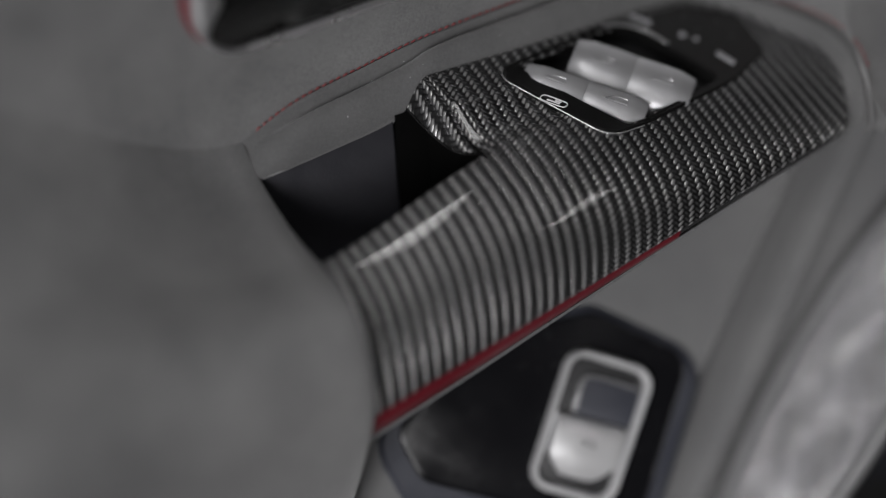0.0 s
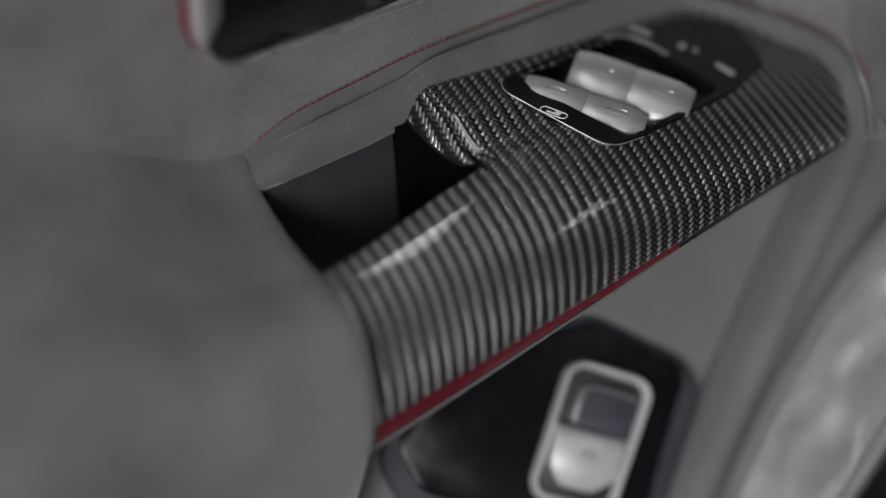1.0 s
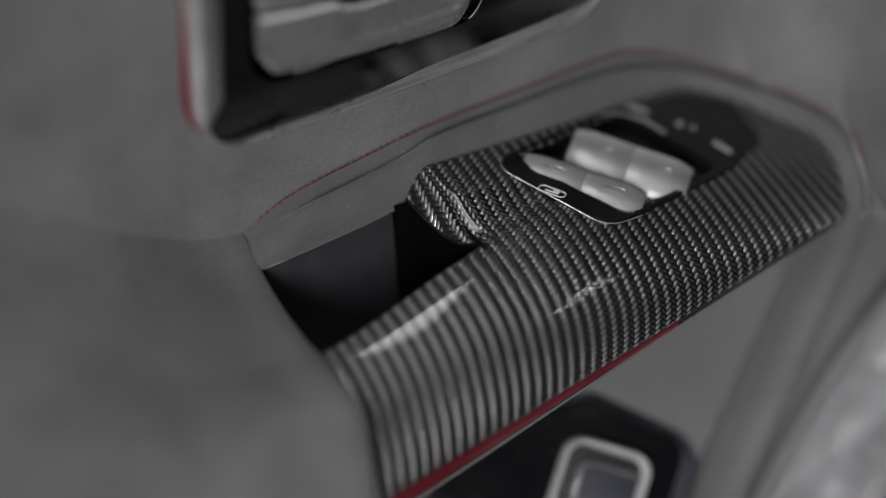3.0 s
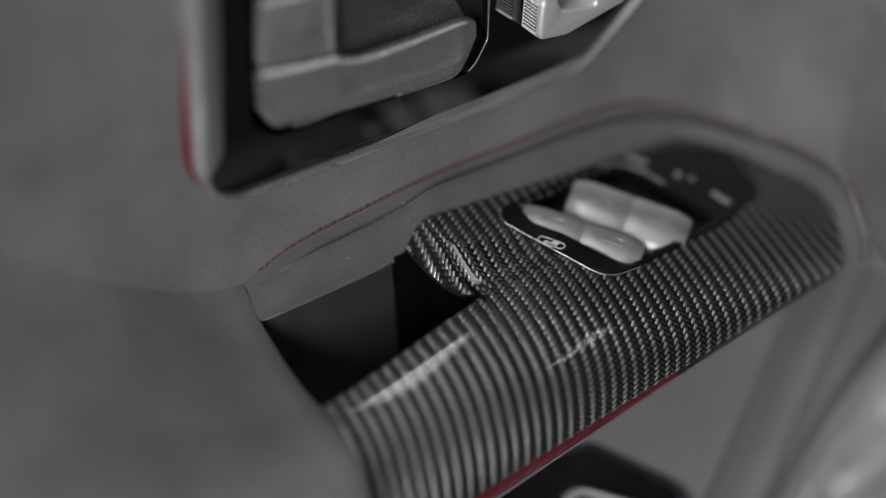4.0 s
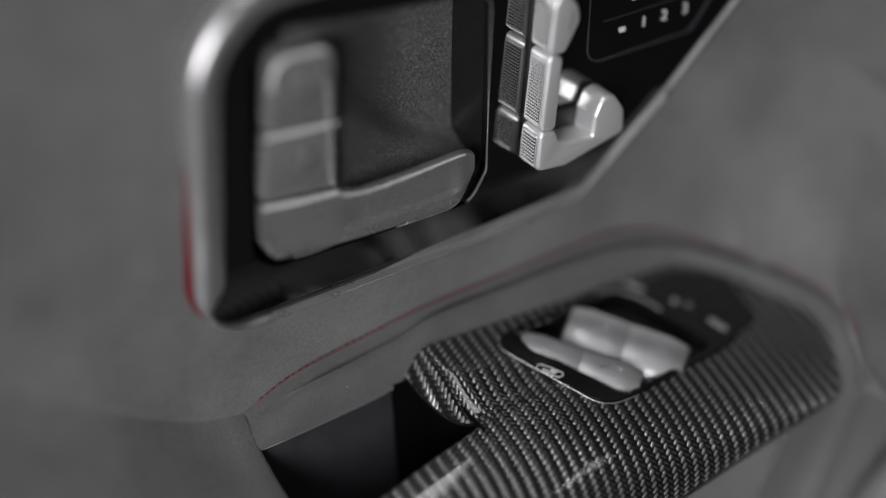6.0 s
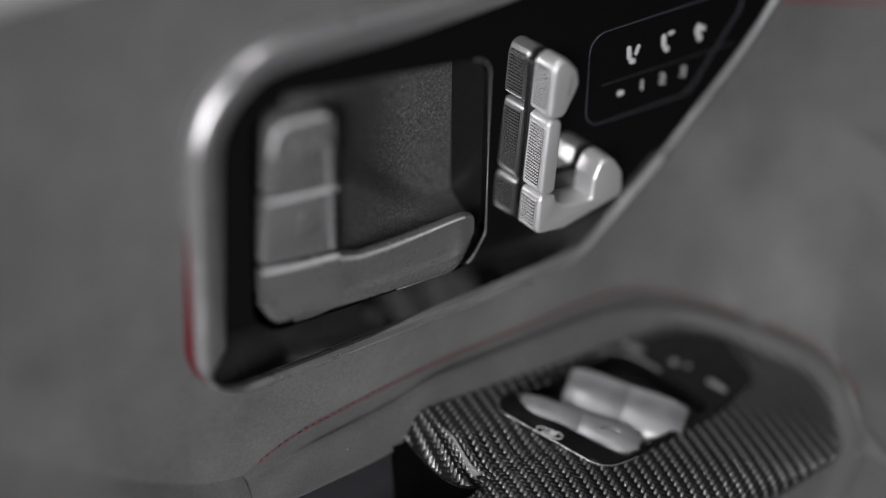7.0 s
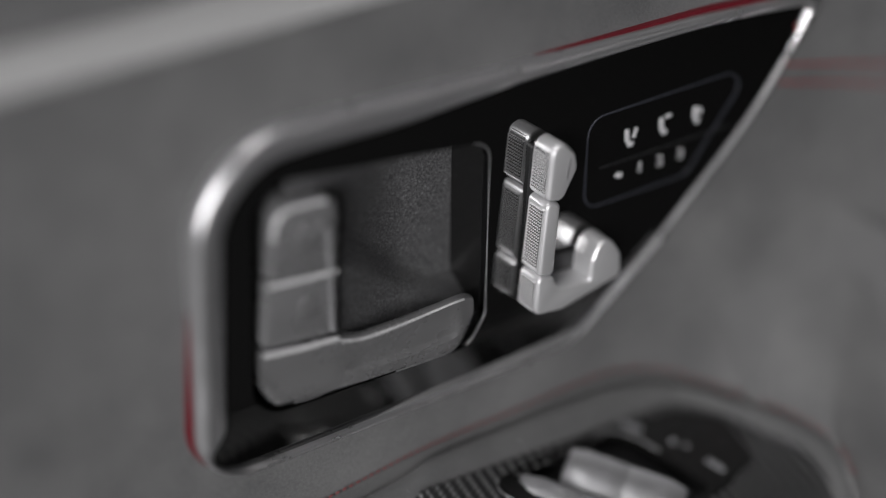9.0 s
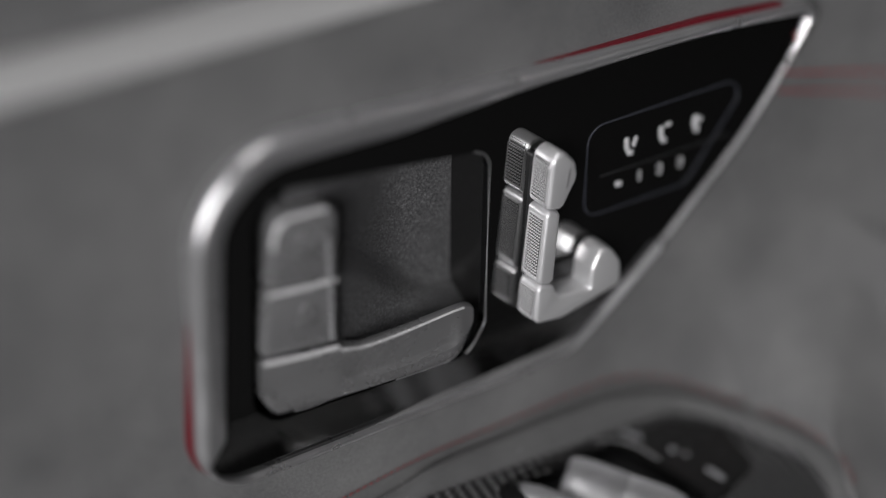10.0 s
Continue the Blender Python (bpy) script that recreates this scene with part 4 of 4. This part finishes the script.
# ---- lower door ----
LO = frame_of((0.0226, -0.0784, 0.6515), (0.95228, -0.30522, 0.0), (0.17434, 0.54394, 0.82081))
lower = thing("lower_door_panel", LO @ Vector((0.05, -0.08, 0)), "grey moulded lower door panel with a raised rib", "door panel")
bm = bmesh.new()
rows = []
RIB_A, RIB_B = Vector((0.0231, -0.0553)), Vector((0.0900, 0.0519))
rib_dir = (RIB_B - RIB_A).normalized()
rib_n = Vector((rib_dir.y, -rib_dir.x))
for k in range(150):
    row = []
    for j in range(88):
        # s across the rib, t along it
        s, t = (-0.26 + 0.0052 * k if k < 48 else -0.0104 + 0.0012 * (k - 48)), -0.22 + 0.0058 * j
        p = RIB_A + rib_dir * t + rib_n * s
        h = -0.0120 * smooth01((s + 0.0030) / 0.0040) * (1 - smooth01((s - 0.0020) / 0.0050))
        h += 0.0110 * smooth01((s - 0.0020) / 0.010) - 0.0190 * smooth01((s - 0.015) / 0.009) - 2.0 * max(0, s - 0.068)
        row.append(LO @ Vector((p.x, p.y, h)))
    rows.append(row)
sheet(bm, rows)
high = [f for f in bm.faces if f.calc_center_median().z > foot_z(f.calc_center_median().x) - 0.008 and f.calc_center_median().x < 0.128]
bmesh.ops.delete(bm, geom=high, context="FACES")
part("moulding", bm, M_LOWER, lower)

boot = thing("boot_release", LO @ Vector((0.0, -0.03, 0)), "black boot release plate with a silver framed switch", "switch panel")
BPL = fillet([(0.0030, 0.0150, 0.006), (-0.0480, 0.0120, 0.010), (-0.0800, -0.0200, 0.010), (-0.0720, -0.0400, 0.010), (-0.0250, -0.0600, 0.010), (0.0080, -0.0800, 0.006), (0.0405, -0.0080, 0.010)], 8)
part("plate", solid(LO, BPL, -0.004, 0.0035, 0.0015), M_BOOT, boot)
BSE = [(x - 0.0015, y - 0.0042) for x, y in grow(BPL, 0.0072)]
bm = bmesh.new()
rings(bm, LO, [(BSE, -0.004), (BSE, 0.0010), (grow(BSE, -0.002), 0.0028), (grow(BPL, 0.0004), 0.0030)], False, False)
part("surround", bm, M_NAVY, boot, "dark blue-black plastic surround")
bm = bmesh.new()
RG = fillet([(-0.0080, 0.0048, 0.0090), (-0.0325, -0.0480, 0.0090), (0.0012, -0.0625, 0.0090), (0.0264, -0.0110, 0.0090)], 9)
rings(bm, LO, [(RG, 0.003), (grow(RG, -0.0004), 0.0064), (grow(RG, -0.0011), 0.0074), (grow(RG, -0.0021), 0.0074), (grow(RG, -0.0032), 0.0062), (grow(RG, -0.0038), 0.0030)], False, False)
part("switch_frame", bm, M_SILVER, boot, "satin silver frame")
part("switch_well", solid(LO, grow(RG, -0.0036), 0.0030, 0.0042, 0.0003), M_MATT, boot)
r = Vector((0.0360, -0.0155, 0)).normalized()
f = Vector((-r.y, r.x, 0))
c = Vector((-0.0058, -0.0331, 0))
rows = []
for s, h in ((-0.0165, 0.0045), (-0.0158, 0.0062), (-0.0140, 0.0078), (-0.0115, 0.0090), (-0.0085, 0.0100), (-0.006, 0.0106), (0.001, 0.0104), (0.0055, 0.0092), (0.0072, 0.0070), (0.0074, 0.003)):
    pinch = 1.0 if s > -0.0075 else 1.0 - 0.55 * ((-0.0075 - s) / 0.0090) ** 1.3
    rows.append([LO @ (c + r * (q * 0.0142 * pinch) + f * s + Vector((0, 0, h - 0.0010 * q * q - (0.004 if abs(q) == 1 else 0)))) for q in (-1, -0.97, -0.8, -0.4, 0, 0.4, 0.8, 0.97, 1)])
bm = bmesh.new()
v = sheet(bm, rows)
tab = part("boot_switch", bm, M_SILVER, boot, "satin silver pull tab with a car symbol")
bm = bmesh.new()
tube(bm, [LO @ (c + r * a + f * b + Vector((0, 0, 0.0108))) for a, b in ((-0.003, -0.002), (-0.001, 0.000), (0.0015, 0.0), (0.0032, -0.0025), (-0.003, -0.002))], 0.00018, 5)
part("car_symbol", bm, M_GUN, tab)
bm = solid(LO, fillet([(-0.0040, -0.0085, 0.003), (-0.0105, -0.0230, 0.001), (0.0122, -0.0325, 0.001), (0.0186, -0.0180, 0.003)], 6), 0.004, 0.0056, 0.0008)
rest = part("back_rest", bm, M_NAVY, boot, "recessed grey finger rest")
bm = bmesh.new()
tube(bm, spline([LO @ Vector(q) for q in ((-0.0098, -0.0215, 0.0056), (-0.0066, -0.0140, 0.0058), (-0.0036, -0.0095, 0.0058), (0.0010, -0.0098, 0.0058), (0.0100, -0.0138, 0.0058), (0.0172, -0.0172, 0.0056))], 30), 0.0013, 8, 0.6)
part("rest_lip", bm, M_KEY, rest, "grey rounded lip")

# ---- speaker grille ----
SPK_C = LO @ Vector((*(RIB_A + rib_dir * 0.068 + rib_n * 0.0510), 0.009))
long_ = rib_dir + rib_n * 0.105
major = (LO.to_3x3() @ Vector((long_.x, long_.y, 0.0))).normalized()
face_n = (LO.to_3x3() @ Vector((-0.42 * rib_n.x, -0.42 * rib_n.y, 0.90))).normalized()
SPK = frame_of(SPK_C, major, face_n.cross(major))
speaker = thing("speaker_grille", SPK_C, "long oval perforated metal speaker grille in a bright ring", "speaker")
RAD, THIN = 0.100, 0.20


def dome(share, u=0.0):
    """Height of the grille; a wave along it lifts and lowers the hearts."""
    return (0.0075 + 0.0009 * math.cos(2 * math.pi * (u + 0.003) / 0.040)) * (1 - share ** 2)


def on_grille(share, a, lift=0.0):
    return SPK @ Vector((RAD * share * math.cos(a), RAD * THIN * share * math.sin(a), dome(share, RAD * share * math.cos(a)) + lift))


bm = bmesh.new()
sheet(bm, [[on_grille(k / 25, a * math.pi / 36) for a in range(72)] for k in range(26)], close_u=True)
bmesh.ops.remove_doubles(bm, verts=bm.verts[:], dist=0.00001)
part("grille_dome", bm, M_GRILLE, speaker, "domed satin metal grille")
# raised lace: from each of five hearts fine rings run out and back
verts, faces = [], []
for heart in (-0.083, -0.043, -0.003, 0.037, 0.077):
    for s in range(40):
        turn_a = 2 * math.pi * s / 40
        line = []
        for q in range(29):
            a = turn_a + math.pi + 2 * math.pi * q / 28
            u = heart + 0.0230 * (math.cos(turn_a) + math.cos(a))
            v_ = 0.0098 * (math.sin(turn_a) + math.sin(a))
            share = math.hypot(u / RAD, v_ / (RAD * THIN))
            line.append((u, v_, dome(min(share, 1.0), u) + 0.0002, share))
        for (ua, va, ha, sa), (ub, vb, hb, sb) in zip(line, line[1:]):
            if sa > 0.985 or sb > 0.985:
                continue
            dx, dy = ub - ua, vb - va
            far = max(math.hypot(dx, dy), 1e-7)
            nx, ny = -dy / far * 0.00020, dx / far * 0.00020
            start = len(verts)
            for u, v_, h in ((ua + nx, va + ny, ha - 0.0001), (ua, va, ha + 0.0003), (ua - nx, va - ny, ha - 0.0001), (ub + nx, vb + ny, hb - 0.0001), (ub, vb, hb + 0.0003), (ub - nx, vb - ny, hb - 0.0001)):
                verts.append(tuple(SPK @ Vector((u, v_, h))))
            faces += [(start, start + 1, start + 4, start + 3), (start + 1, start + 2, start + 5, start + 4)]
me = bpy.data.meshes.new("lace_relief")
me.from_pydata(verts, [], faces)
me.materials.append(M_LACE)
holes = new("lace_relief", me)
holes.parent, holes.matrix_parent_inverse = speaker, base_of(speaker).inverted()
holes["kind"] = "stuff"
holes["label"] = "bright raised ring lace"
bm = bmesh.new()
rows = []
for d, h in ((-0.0008, -0.002), (0.0, 0.0012), (0.0012, 0.0042), (0.0034, 0.0050), (0.0054, 0.0036), (0.0060, -0.008)):
    rows.append([SPK @ Vector(((RAD + d) * math.cos(a * math.pi / 48), (RAD * THIN + d) * math.sin(a * math.pi / 48), h)) for a in range(96)])
sheet(bm, rows, close_u=True)
part("ring", bm, M_RING, speaker, "bright metal ring")

# ---- lint on the suede ----
rng = random.Random(7)
verts, faces = [], []
for k in range(46):
    if k % 2:
        i = rng.randrange(12, 60)
        p = SEAM[i].lerp(INNER[i], rng.uniform(0.3, 0.9)) + Vector((0, -0.0012, 0.0030))
    else:
        p = Vector((rng.uniform(-0.08, 0.09), -0.0030, rng.uniform(0.768, 0.785)))
    r_l = rng.uniform(0.00008, 0.00018)
    start = len(verts)
    for d in ((1, 0, 0), (-1, 0, 0), (0, 1, 0), (0, -1, 0), (0, 0, 1), (0, 0, -1)):
        verts.append(tuple(p + Vector(d) * r_l * rng.uniform(0.7, 1.6)))
    for f in ((0, 2, 4), (2, 1, 4), (1, 3, 4), (3, 0, 4), (2, 0, 5), (1, 2, 5), (3, 1, 5), (0, 3, 5)):
        faces.append(tuple(start + q for q in f))
me = bpy.data.meshes.new("lint")
me.from_pydata(verts, [], faces)
me.materials.append(M_ICON)
lint = new("lint", me)
lint.parent, lint.matrix_parent_inverse = door_card, base_of(door_card).inverted()
lint["kind"] = "stuff"
